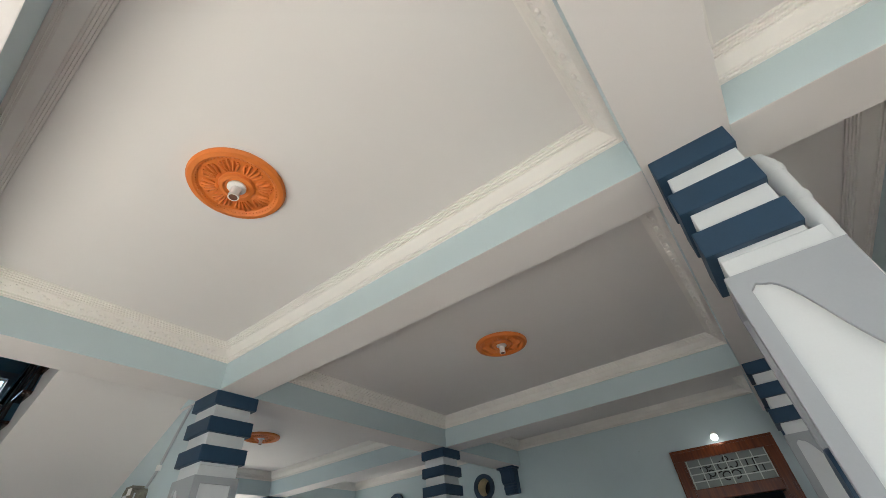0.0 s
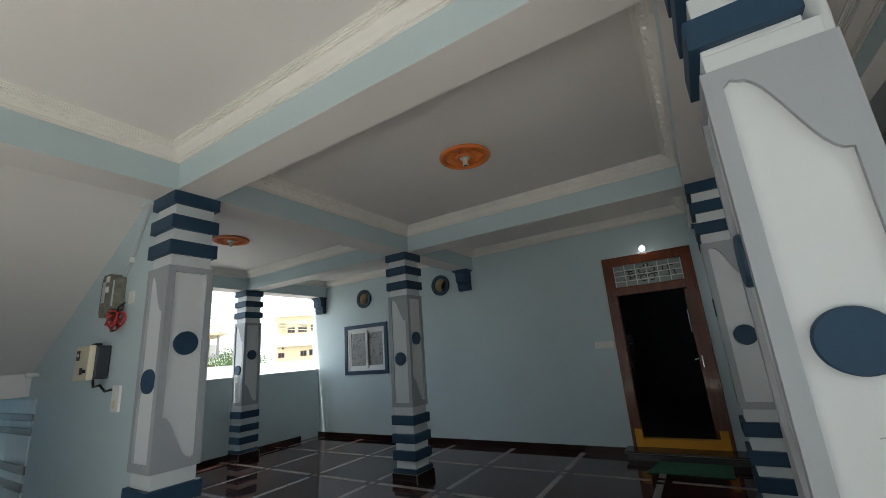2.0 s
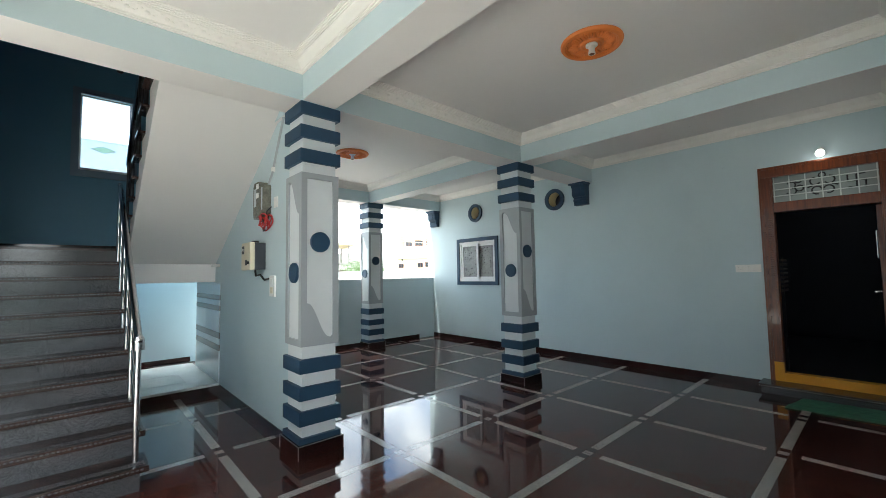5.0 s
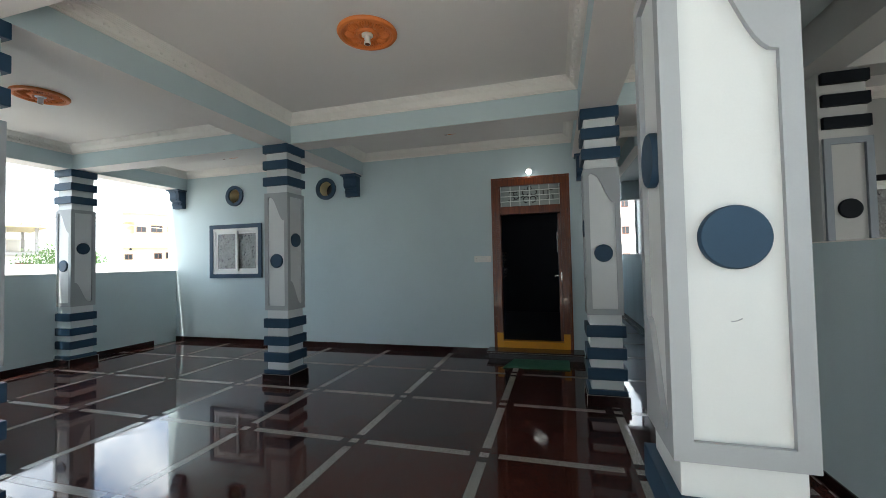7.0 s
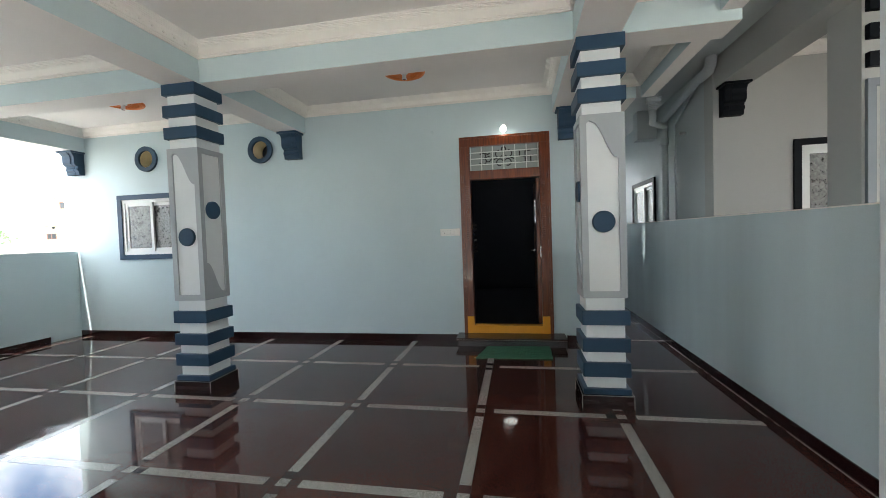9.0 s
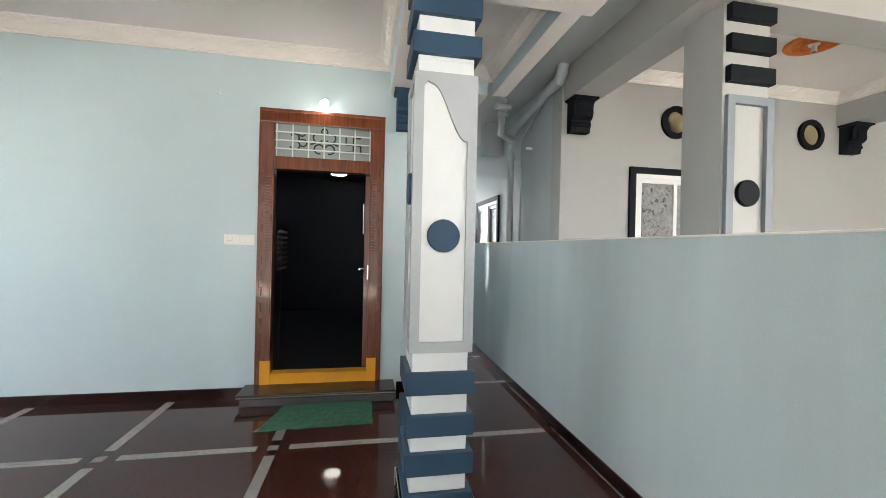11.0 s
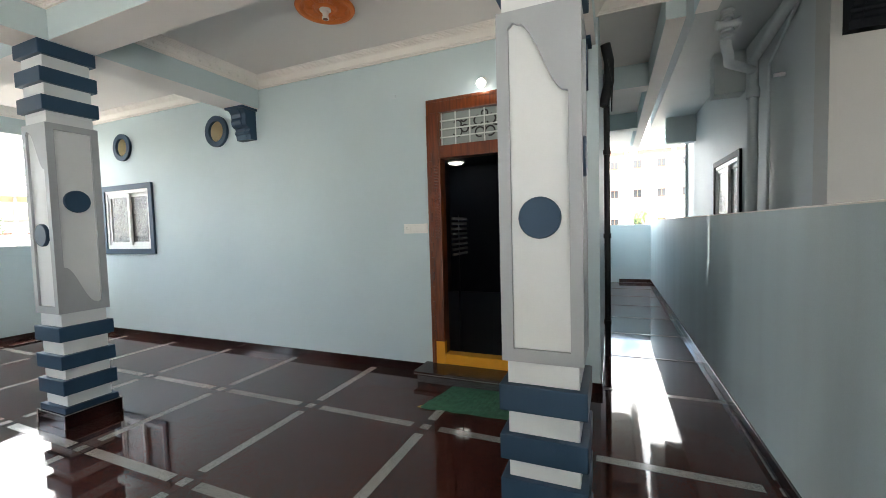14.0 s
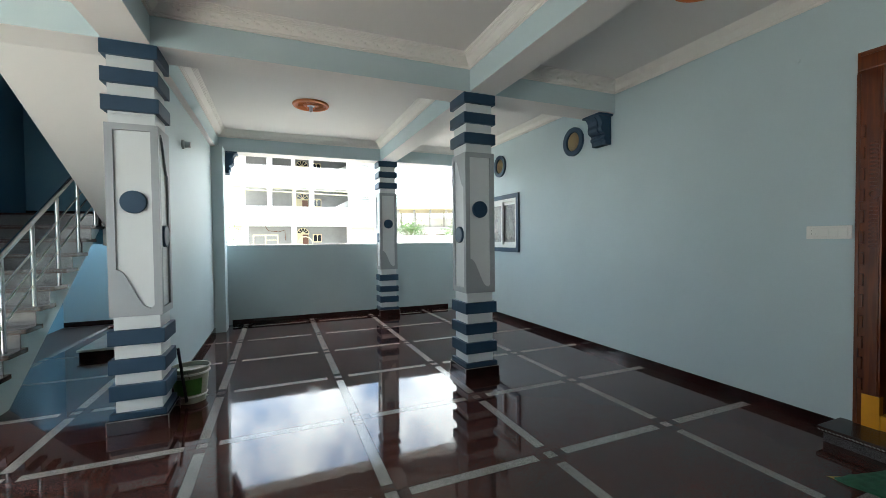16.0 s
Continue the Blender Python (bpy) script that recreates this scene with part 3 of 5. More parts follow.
def bracket(m, mat):
    """A scrolled corbel: the profile runs out from the wall along -y and down."""
    b = thing("corbel", "scrolled dark painted plaster corbel under a beam", "corbel", m, "beam corbels")
    prof = [(0, 0), (0, 0.36), (-0.30, 0.36), (-0.30, 0.335), (-0.265, 0.315), (-0.235, 0.285), (-0.225, 0.24), (-0.235, 0.20),
            (-0.225, 0.165), (-0.19, 0.14), (-0.15, 0.13), (-0.145, 0.11), (-0.165, 0.09), (-0.165, 0.065), (-0.14, 0.055), (-0.13, 0.0)]
    for x0, x1, s, nm in ((-0.115, 0.115, 1.0, "body"), (-0.05, 0.05, 1.06, "rib")):
        bm = bmesh.new()
        a = [bm.verts.new((x0, y * s * 0.66, z)) for y, z in prof]
        c = [bm.verts.new((x1, y * s * 0.66, z)) for y, z in prof]
        bm.faces.new(a), bm.faces.new(c[::-1])
        for i in range(len(prof)):
            j = (i + 1) % len(prof)
            bm.faces.new((a[i], a[j], c[j], c[i]))
        part(nm, bm, mat, b)
    part("cap", B(-0.145, 0.145, -0.215, 0, 0.335, 0.362, 0.005), mat, b)
    return b


bracket(pose(-3.288, WALLY, BEAMZ - 0.362), NAVY), bracket(pose(0.457, WALLY, BEAMZ - 0.362), NAVY)
bracket(pose(-7.07, WALLY, BEAMZ - 0.362), NAVY), bracket(pose(-7.07, 1.93, BEAMZ - 0.362, 0, 0, 180), NAVY)


# ---- window in the house wall ----
def window_unit(x0, x1, z0, z1, y, trim, two=True):
    w = thing("window", "white two-sash window with textured glass in a dark painted surround", "window", pose(0, 0, 0), "house windows")
    part("surround", plate(rect(x0, x1, z0, z1), [rect(x0 + 0.075, x1 - 0.075, z0 + 0.075, z1 - 0.075)], y - 0.03, y), trim, w, "dark blue painted surround")
    a, b, c, d = x0 + 0.075, x1 - 0.075, z0 + 0.075, z1 - 0.075
    part("frame", plate(rect(a, b, c, d), [rect(a + 0.05, b - 0.05, c + 0.05, d - 0.05)], y - 0.015, y + 0.07), PLASTIC, w, "white plastic frame")
    mid = (a + b) / 2
    for s0, s1, yy in ((a + 0.05, mid + 0.03, y), (mid - 0.03, b - 0.05, y + 0.03)):
        sash = part("sash", plate(rect(s0, s1, c + 0.05, d - 0.05), [rect(s0 + 0.045, s1 - 0.045, c + 0.10, d - 0.10)], yy, yy + 0.028), PLASTIC, w, "white plastic sash")
        part("pane", B(s0 + 0.045, s1 - 0.045, yy + 0.011, yy + 0.016, c + 0.10, d - 0.10), PEBBLE, sash, "grey textured glass")
    for k in range(7 if trim is NAVY else 0):
        z = c + 0.13 + (d - c - 0.26) * k / 6
        part("bar", B(a + 0.06, b - 0.06, y + 0.10, y + 0.112, z - 0.006, z + 0.006), PLASTIC, w)
    # added dark sheet behind the panes, in place of an unlit room
    part("dark_sheet", B(a, b, y + 0.16, y + 0.17, c, d), INDOOR_DARK, w, "dark grey standing for unlit indoors")
    return w


PEBBLE = glass("pebbled glass", (0.75, 0.77, 0.76), 0.25, 0.62)
nt = PEBBLE.node_tree
lump, ripple = nt.nodes.new("ShaderNodeTexVoronoi"), nt.nodes.new("ShaderNodeBump")
lump.inputs["Scale"].default_value = 22
lump.inputs["Randomness"].default_value = 1.0
where = nt.nodes.new("ShaderNodeNewGeometry")
nt.links.new(where.outputs["Position"], lump.inputs["Vector"])
ripple.inputs["Distance"].default_value, ripple.inputs["Strength"].default_value = 0.01, 0.8
crumple, frosty = nt.nodes.new("ShaderNodeTexNoise"), nt.nodes.new("ShaderNodeValToRGB")
crumple.inputs["Scale"].default_value, crumple.inputs["Detail"].default_value, crumple.inputs["Distortion"].default_value = 16.0, 4, 1.6
frosty.color_ramp.elements[0].position, frosty.color_ramp.elements[1].position = 0.35, 0.68
frosty.color_ramp.elements[0].color, frosty.color_ramp.elements[1].color = (0.34, 0.34, 0.33, 1), (0.62, 0.62, 0.60, 1)
nt.links.new(where.outputs["Position"], crumple.inputs["Vector"]), nt.links.new(crumple.outputs["Fac"], frosty.inputs["Fac"])
nt.links.new(frosty.outputs["Color"], nt.nodes["Principled BSDF"].inputs["Base Color"])
nt.links.new(lump.outputs["Distance"], ripple.inputs["Height"]), nt.links.new(ripple.outputs[0], nt.nodes["Principled BSDF"].inputs["Normal"])
window_unit(*WIN, WALLY, NAVY)


# ---- entrance door ----
def entrance():
    x0, x1, z0, z1 = DOOR
    d = tagged(thing("door_1", "open teak entrance door with carved frame and grilled fanlight", "door", kind="structure"))
    y0, y1 = WALLY - 0.03, WALLY + 0.10
    jw = 0.135
    for a, b, nm in ((x0, x0 + jw, "jamb"), (x1 - jw, x1, "jamb")):
        part(nm, B(a, b, y0, y1, z0 + 0.02, z1 - 0.13, 0.004), TEAK, d)
    part("head", B(x0, x1, y0, y1, z1 - 0.13, z1, 0.006), TEAK, d)
    part("head_bead", B(x0 + 0.02, x1 - 0.02, y0 - 0.008, y0 + 0.001, z1 - 0.032, z1 - 0.014, 0.003), TEAK, d)
    part("transom_bar", B(x0 + jw, x1 - jw, y0 + 0.003, y1, 2.135, 2.255, 0.006), TEAK, d)
    part("sill", B(x0 + jw, x1 - jw, y0 + 0.003, y1, z0 + 0.02, 0.21, 0.003), YELLOW, d, "threshold painted turmeric yellow")
    for a, b in ((x0 + 0.045, x0 + jw + 0.002), (x1 - jw - 0.002, x1 - 0.045)):
        part("yellow_foot", B(a, b, y0 - 0.004, y0 + 0.05, z0 + 0.02, 0.335, 0.002), YELLOW, d, "turmeric yellow painted foot")
    # carved jambs: grooved inner strip with a roundel, notched outer edge
    for a, s in ((x0, 1), (x1, -1)):
        cx = a + s * 0.095
        for k in range(26):
            z = 1.36 + 0.70 * k / 25
            if abs(z - 1.72) > 0.05:
                part("carved_bar", B(cx - 0.022, cx + 0.022, y0 - 0.016, y0 + 0.002, z - 0.008, z + 0.008, 0.003), TEAK, d)
        part("roundel", plate(circle(cx, 1.72, 0.036, 20), [circle(cx, 1.72, 0.020, 20)], y0 - 0.020, y0 + 0.002), TEAK, d)
        part("inner_bead", B(a + s * 0.118 - 0.006, a + s * 0.118 + 0.006, y0 - 0.008, y0 + 0.002, 0.34, z1 - 0.15, 0.002), TEAK, d)
        part("outer_bead", B(a + s * 0.012 - 0.010, a + s * 0.012 + 0.010, y0 - 0.010, y0 + 0.002, 0.12, z1 - 0.15, 0.003), TEAK, d)
        for k in range(13):
            z = 0.40 + 1.75 * k / 12
            part("notch", B(a + s * 0.036 - 0.012, a + s * 0.036 + 0.012, y0 - 0.015, y0 + 0.002, z - 0.042, z + 0.042, 0.004), TEAK, d)
    # fanlight
    a, b, c, e = x0 + jw, x1 - jw, 2.255, z1 - 0.13
    part("fanlight_pane", B(a, b, y0 + 0.06, y0 + 0.066, c, e), FROST, d, "frosted fanlight glass")
    for k in range(1, 4):
        z = c + (e - c) * k / 4
        part("grille_bar", B(a, b, y0 + 0.026, y0 + 0.038, z - 0.0055, z + 0.0055), GRILLE, d, "pale grille bar")
    for k in range(0, 7):
        x = a + 0.01 + (b - a - 0.02) * k / 6
        part("grille_bar", B(x - 0.0055, x + 0.0055, y0 + 0.041, y0 + 0.049, c, e), GRILLE, d, "pale grille bar")
    # dark motifs behind the grille: a curled sign, a garlanded centre, a squared sign
    def strokes(lines, r=0.0075):
        bm = bmesh.new()
        for line in lines:
            tube(bm, [(px, y0 + 0.055, pz) for px, pz in line], r, 6)
        part("motif", bm, BLACKIRON, d, "dark painted auspicious motif", True)
    def arc(cx, cz, r, a0, a1, n=8):
        return [(cx + r * math.cos(radians(a0 + (a1 - a0) * k / n)), cz + r * math.sin(radians(a0 + (a1 - a0) * k / n))) for k in range(n + 1)]
    m, zc = (a + b) / 2, (c + e) / 2
    strokes([arc(a + 0.17, zc + 0.035, 0.04, 150, -80), arc(a + 0.17, zc - 0.035, 0.045, 80, -160), arc(a + 0.245, zc - 0.01, 0.035, 160, -150), arc(a + 0.235, zc + 0.085, 0.03, 200, 340)])
    strokes([arc(m - 0.06, zc + 0.05, 0.045, 90, 330), arc(m + 0.06, zc + 0.05, 0.045, -150, 90), arc(m - 0.05, zc - 0.06, 0.045, 20, 290), arc(m + 0.05, zc - 0.06, 0.045, 160, -110),
             [(m, zc - 0.10), (m, zc + 0.10)], arc(m, zc + 0.11, 0.03, 0, 360), [(m - 0.13, zc - 0.02), (m - 0.08, zc)], [(m + 0.13, zc - 0.02), (m + 0.08, zc)]])
    q = b - 0.17
    strokes([[(q, zc - 0.07), (q, zc + 0.07)], [(q - 0.07, zc), (q + 0.07, zc)], [(q, zc + 0.07), (q + 0.07, zc + 0.07)], [(q, zc - 0.07), (q - 0.07, zc - 0.07)],
             [(q - 0.07, zc), (q - 0.07, zc + 0.07)], [(q + 0.07, zc), (q + 0.07, zc - 0.07)]])
    # leaf, swung inwards on the right jamb
    leaf = part("leaf", B(x1 - jw - 0.045, x1 - jw, y1, y1 + 0.84, 0.215, 2.13, 0.003), TEAK, d, "teak door leaf standing open")
    part("handle", tube(bmesh.new(), [(x1 - jw - 0.05, y1 + 0.72, 1.16), (x1 - jw - 0.10, y1 + 0.72, 1.16), (x1 - jw - 0.10, y1 + 0.60, 1.16)], 0.010), STEEL, leaf, "steel lever handle", True)
    part("bolt", rod(bmesh.new(), (x1 - jw - 0.055, y1 + 0.05, 1.55), (x1 - jw - 0.055, y1 + 0.05, 1.85), 0.009), STEEL, leaf, "steel tower bolt")
    part("latch", B(x1 - jw - 0.012, x1 - jw, y0 + 0.04, y0 + 0.07, 1.10, 1.24), STEEL, d, "steel lock plate")
    return d


entrance()
# the room behind the door, its lack of light painted in as near-black navy
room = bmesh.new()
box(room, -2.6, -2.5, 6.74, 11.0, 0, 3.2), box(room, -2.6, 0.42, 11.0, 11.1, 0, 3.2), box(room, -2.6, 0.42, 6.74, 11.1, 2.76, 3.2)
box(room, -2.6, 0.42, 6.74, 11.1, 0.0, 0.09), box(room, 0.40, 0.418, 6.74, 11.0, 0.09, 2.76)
structure("wall_inner", room, DARKROOM, "unlit room behind the entrance, its darkness painted near-black", "wall")
rack = thing("slatted_rack", "grey slatted rack hanging in the dark room", "rack", pose(-0.80, 7.05, 1.16))
for k in range(8):
    part("slat", B(-0.008, 0.008, -0.26, 0.20, 0.055 * k, 0.055 * k + 0.026), INDOOR_DARK, rack)
part("upright", B(-0.016, -0.008, -0.05, -0.02, -1.07, 0.44), DARKROOM, rack)

step = thing("door_step", "dark brown granite door step with a moulded speckled front edge", "step")
part("tread", B(-1.0, 0.372, 6.20, WALLY, 0.075, 0.11, 0.006), NOSING, step, "polished brown granite tread")
part("riser", B(-0.975, 0.352, 6.235, WALLY, 0.0, 0.075), TREAD, step, "grey speckled granite riser")
bm = bmesh.new()
for k in range(68):
    x = -0.985 + 1.345 * k / 67
    bmesh.ops.create_icosphere(bm, subdivisions=1, radius=0.0075, matrix=Matrix.LocRotScale((x, 6.200, 0.090), Euler((0, 0.6, 0)), (1.3, 0.6, 0.8)))
part("rope_edge", bm, STRIP, step, "pale rope moulding", True)

# ribbed green mat, one corner turned
bm = bmesh.new()
n_x, n_y = 44, 26
grid = []
for i in range(n_x + 1):
    row = []
    for j in range(n_y + 1):
        u, v = i / n_x, j / n_y
        x = -0.70 + 0.10 * v * (1 - u) + 0.86 * u + 0.012 * noise.noise((v * 6, 3, 0)) * (u > 0.95 or u < 0.05)
        y = 5.735 + 0.03 * u + 0.47 * v + 0.015 * noise.noise((u * 7, 0, 9)) * (v < 0.08)
        z = 0.013 + 0.004 * noise.noise((u * 9, v * 7, 0)) + (0.003 if i % 2 else 0)
        row.append(bm.verts.new((x, y, z)))
    grid.append(row)
for i in range(n_x):
    for j in range(n_y):
        bm.faces.new((grid[i][j], grid[i + 1][j], grid[i + 1][j + 1], grid[i][j + 1]))
r = bmesh.ops.extrude_face_region(bm, geom=list(bm.faces))
for v in [g for g in r["geom"] if isinstance(g, bmesh.types.BMVert)]:
    v.co.z = 0.001
mat_thing = thing("door_mat", "worn green ribbed coir mat before the door step", "mat")
part("mat_top", bm, MAT, mat_thing, "green coir pile")
bm = bmesh.new()
vs = [bm.verts.new(p) for p in ((-0.735, 5.73, 0.004), (-0.66, 5.735, 0.004), (-0.645, 5.90, 0.006), (-0.66, 5.86, 0.006))]
bm.faces.new(vs)
bmesh.ops.solidify(bm, geom=list(bm.faces), thickness=0.004)
part("backing", bm, MATEDGE, mat_thing, "yellowish turned corner of the backing")

# lamp over the door
lamp = thing("wall_lamp", "small lit bulb in a tilted white holder above the door", "lamp", pose(-0.335, WALLY, 2.80))
part("base", lathe([(0.034, 0.0), (0.034, 0.012), (0.020, 0.018), (0.016, 0.03)], 24, pose(0, 0, 0, 90, 0, 0)), PLASTIC, lamp, "white wall base", True)
tilt = pose(0, -0.026, 0, 125, 0, 0)
part("holder", lathe([(0.018, -0.012), (0.022, -0.005), (0.022, 0.030), (0.026, 0.034), (0.036, 0.060), (0.038, 0.068)], 24, tilt), PLASTIC, lamp, "white tilted holder", True)
part("bulb", lathe([(0.037, 0.0685), (0.039, 0.078), (0.038, 0.092), (0.032, 0.106), (0.020, 0.116), (0.004, 0.119)], 24, tilt), BULB, lamp, "glowing white dome", True)
for x, y in ((-0.45, 10.06), (-2.09, 10.37)):
    room_lamp = thing("ceiling_lamp", "lit round flat lamp on the dark room ceiling", "lamp", pose(x, y, 2.76), "room ceiling lamps")
    part("base", lathe([(0.17, 0.0), (0.17, -0.012), (0.15, -0.020)], 28), PLASTIC, room_lamp, "white lamp rim", True)
    part("cover", lathe([(0.148, -0.0202), (0.135, -0.036), (0.09, -0.050), (0.03, -0.056)], 28), ROOMLAMP, room_lamp, "glowing frosted cover", True)

switch = thing("switch_plate", "white modular switch plate with socket", "switch", pose(-1.21, WALLY, 1.412))
part("plate", B(0, 0.265, -0.012, 0.0, 0, 0.097, 0.004), WHITEPLATE, switch)
part("socket", B(0.02, 0.075, -0.016, -0.012, 0.018, 0.080, 0.003), WHITEPLATE, switch)
for k in range(3):
    part("socket_hole", rod(bmesh.new(), (0.036 + (k % 2) * 0.022, -0.0165, 0.038 + (k == 2) * 0.024), (0.036 + (k % 2) * 0.022, -0.013, 0.038 + (k == 2) * 0.024), 0.003, seg=8), BLACKIRON, switch)
for k in range(3):
    part("rocker", B(0.090 + k * 0.053, 0.138 + k * 0.053, -0.017, -0.012, 0.018, 0.080, 0.003), WHITEPLATE, switch)
ceil_hook = thing("wall_hook", "small white capped hole in the wall", "hook", pose(-1.28, WALLY, 2.80))
part("cap", lathe([(0.020, 0), (0.020, 0.006), (0.010, 0.010)], 16, pose(0, 0, 0, 90, 0, 0)), WALL, ceil_hook)


# ---- staircase ----
SX, RISE, RUN, SY0, SY1 = -3.45, 0.166, 0.262, -0.65, 0.60
stairs = thing("staircase", "granite staircase with blue stringer, speckled risers and brown nosings", "stairs")
bm = bmesh.new()
prof = [(SX, 0.0)]
for k in range(11):
    prof += [(SX - k * RUN, (k + 1) * RISE - 0.03), (SX - (k + 1) * RUN, (k + 1) * RISE - 0.03)]
prof = prof[:-1] + [(-6.07, 11 * RISE - 0.03), (-6.07, 1.60), (-4.05, 0.0)]
a = [bm.verts.new((x, SY0, z)) for x, z in prof]
b = [bm.verts.new((x, SY1 - 0.04, z)) for x, z in prof]
bm.faces.new(a), bm.faces.new(b[::-1])
for i in range(len(prof)):
    j = (i + 1) % len(prof)
    bm.faces.new((a[i], a[j], b[j], b[i]))
part("stringer", bm, WALL, stairs, "pale blue plastered flight")
for k in range(11):
    x, z = SX - k * RUN, (k + 1) * RISE
    part("riser", B(x, x + 0.012, SY0, SY1 - 0.03, z - RISE, z - 0.03), TREAD, stairs, "grey speckled riser")
    if k < 10:
        tr = part("tread", B(x - RUN, x + 0.035, SY0, SY1 + 0.02, z - 0.042, z, 0.004), NOSING, stairs, "brown granite tread")
        bm = bmesh.new()
        for q in range(4):
            box(bm, x - 0.02 - 0.018 * q, x - 0.012 - 0.018 * q, SY0 + 0.02, SY1, z, z + 0.0025)
        part("groove", bm, TREAD, tr)
        bm = bmesh.new()
        for q in range(46):
            bmesh.ops.create_icosphere(bm, subdivisions=1, radius=0.0095, matrix=Matrix.LocRotScale((x + 0.035, SY0 + 0.02 + 1.21 * q / 45, z - 0.018), None, (0.6, 1.25, 0.8)))
        part("rope_edge", bm, TREAD, tr, "pale rope moulding", True)
part("landing", B(-7.20, -6.07, SY0, 1.60, 1.64, 11 * RISE, 0.004), NOSING, stairs, "brown granite landing")
part("landing_beam", B(-6.17, -6.07, SY1, 1.60, 1.40, 1.64, 0.004), CEIL, stairs, "off-white beam under the landing")
# upper flight, seen from below
bm = bmesh.new()
prof = [(-6.07, 1.64), (-6.07, 11 * RISE)]
for k in range(10):
    x = -6.07 + k * RUN
    prof += [(x + 0.02, (12 + k) * RISE - 0.005), (x + RUN + 0.02, (12 + k) * RISE - 0.005)]
prof += [(-3.45, 3.12)]
a = [bm.verts.new((x, SY1 + 0.04, z)) for x, z in prof]
b = [bm.verts.new((x, 1.60, z)) for x, z in prof]
bm.faces.new(a), bm.faces.new(b[::-1])
for i in range(len(prof)):
    j = (i + 1) % len(prof)
    bm.faces.new((a[i], a[j], b[j], b[i]))
part("upper_flight", bm, CEIL, stairs, "off-white sloping underside of the upper flight")
for k in range(10):
    x, z = -6.07 + k * RUN, (12 + k) * RISE
    part("tread", B(x - 0.01, x + RUN + 0.02, SY1 - 0.02, 1.60, z - 0.004, z + 0.02, 0.003), NOSING, stairs, "brown granite tread")

rail = thing("stair_railing", "brushed steel stair railing with three thin bars", "railing")
def onstair(x, h):
    return (x, SY1 - 0.05, (SX - x) / RUN * RISE + RISE + h)
part("handrail", rod(bmesh.new(), onstair(-3.52, 0.80), onstair(-6.02, 0.80), 0.025), STEEL, rail, "", True)
bm = rod(bmesh.new(), onstair(-3.52, 0.80), onstair(-3.52, 0.74), 0.034)
bmesh.ops.create_uvsphere(bm, u_segments=16, v_segments=10, radius=0.036, matrix=Matrix.Translation(onstair(-3.52, 0.81)))
part("newel_cap", bm, STEEL, rail, "", True)
for k in range(6):
    x = -3.54 - 0.49 * k
    part("post", rod(bmesh.new(), (x, SY1 - 0.05, RISE * (1 + int((SX - x) / RUN))), onstair(x, 0.80), 0.019), STEEL, rail, "", True)
for h in (0.20, 0.36, 0.52):
    part("bar", rod(bmesh.new(), onstair(-3.54, h), onstair(-6.0, h), 0.009, seg=8), STEEL, rail, "", True)
# black upper railing along the upper flight
rail2 = thing("upper_railing", "dark steel railing on the upper flight", "railing")
def onupper(x, h):
    return (x, SY1 + 0.02, 11 * RISE + (x + 6.07) / RUN * RISE + RISE + h)
part("handrail", rod(bmesh.new(), onupper(-6.0, 0.8), onupper(-3.6, 0.8), 0.025), STEEL, rail2, "", True)
for k in range(5):
    part("post", rod(bmesh.new(), onupper(-5.95 + 0.56 * k, -0.12), onupper(-5.95 + 0.56 * k, 0.8), 0.016), BLACKIRON, rail2, "", True)
for h in (0.25, 0.45):
    part("bar", rod(bmesh.new(), onupper(-5.95, h), onupper(-3.65, h), 0.009, seg=8), BLACKIRON, rail2, "", True)

# stairwell walls, lower opening and window
LW = [0.13, 0.75, 2.90, 4.05]
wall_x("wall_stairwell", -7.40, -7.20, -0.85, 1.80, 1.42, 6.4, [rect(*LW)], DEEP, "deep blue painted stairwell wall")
structure("wall_lower", B(-8.40, -8.20, -3.0, 1.80, -0.15, 1.90), WALL, "pale blue wall under the landing", "wall")
# unseen extra length and height added to shade the gap behind the landing
wall_y("wall_stairside", -0.85, -0.65, -8.20, -3.45, 0, 7.6, [], DEEP, "deep blue painted wall beside the stairs, extended to block sun")
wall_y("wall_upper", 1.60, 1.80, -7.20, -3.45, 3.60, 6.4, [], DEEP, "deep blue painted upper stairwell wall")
structure("ceiling_stairwell", B(-7.40, -3.25, -0.85, 1.80, 6.4, 6.5), CEIL, "off-white stairwell ceiling", "ceiling")
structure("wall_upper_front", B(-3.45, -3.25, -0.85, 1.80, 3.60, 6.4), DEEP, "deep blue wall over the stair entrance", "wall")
sw = thing("stair_window", "blue grey framed stairwell window with tinted glass", "window", pose(-7.20, 0, 0))
quarter = Matrix.Rotation(radians(90), 4, "Z")
part("frame", plate(rect(LW[0] - 0.05, LW[1] + 0.05, LW[2] - 0.03, LW[3] + 0.05), [rect(LW[0] + 0.03, LW[1] - 0.03, LW[2] + 0.06, LW[3] - 0.03)], -0.03, 0.0, quarter), ALUMINIUM, sw, "blue grey painted frame")
part("inner_frame", plate(rect(LW[0] + 0.03, LW[1] - 0.03, LW[2] + 0.06, LW[3] - 0.03), [rect(LW[0] + 0.05, LW[1] - 0.05, LW[2] + 0.10, LW[3] - 0.05)], 0.02, 0.05, quarter), PLASTIC, sw, "white inner sash")
part("sill", B(-0.19, 0.0, LW[0], LW[1], LW[2], LW[2] + 0.055, 0.003), MARBLE, sw, "pale stone sill")
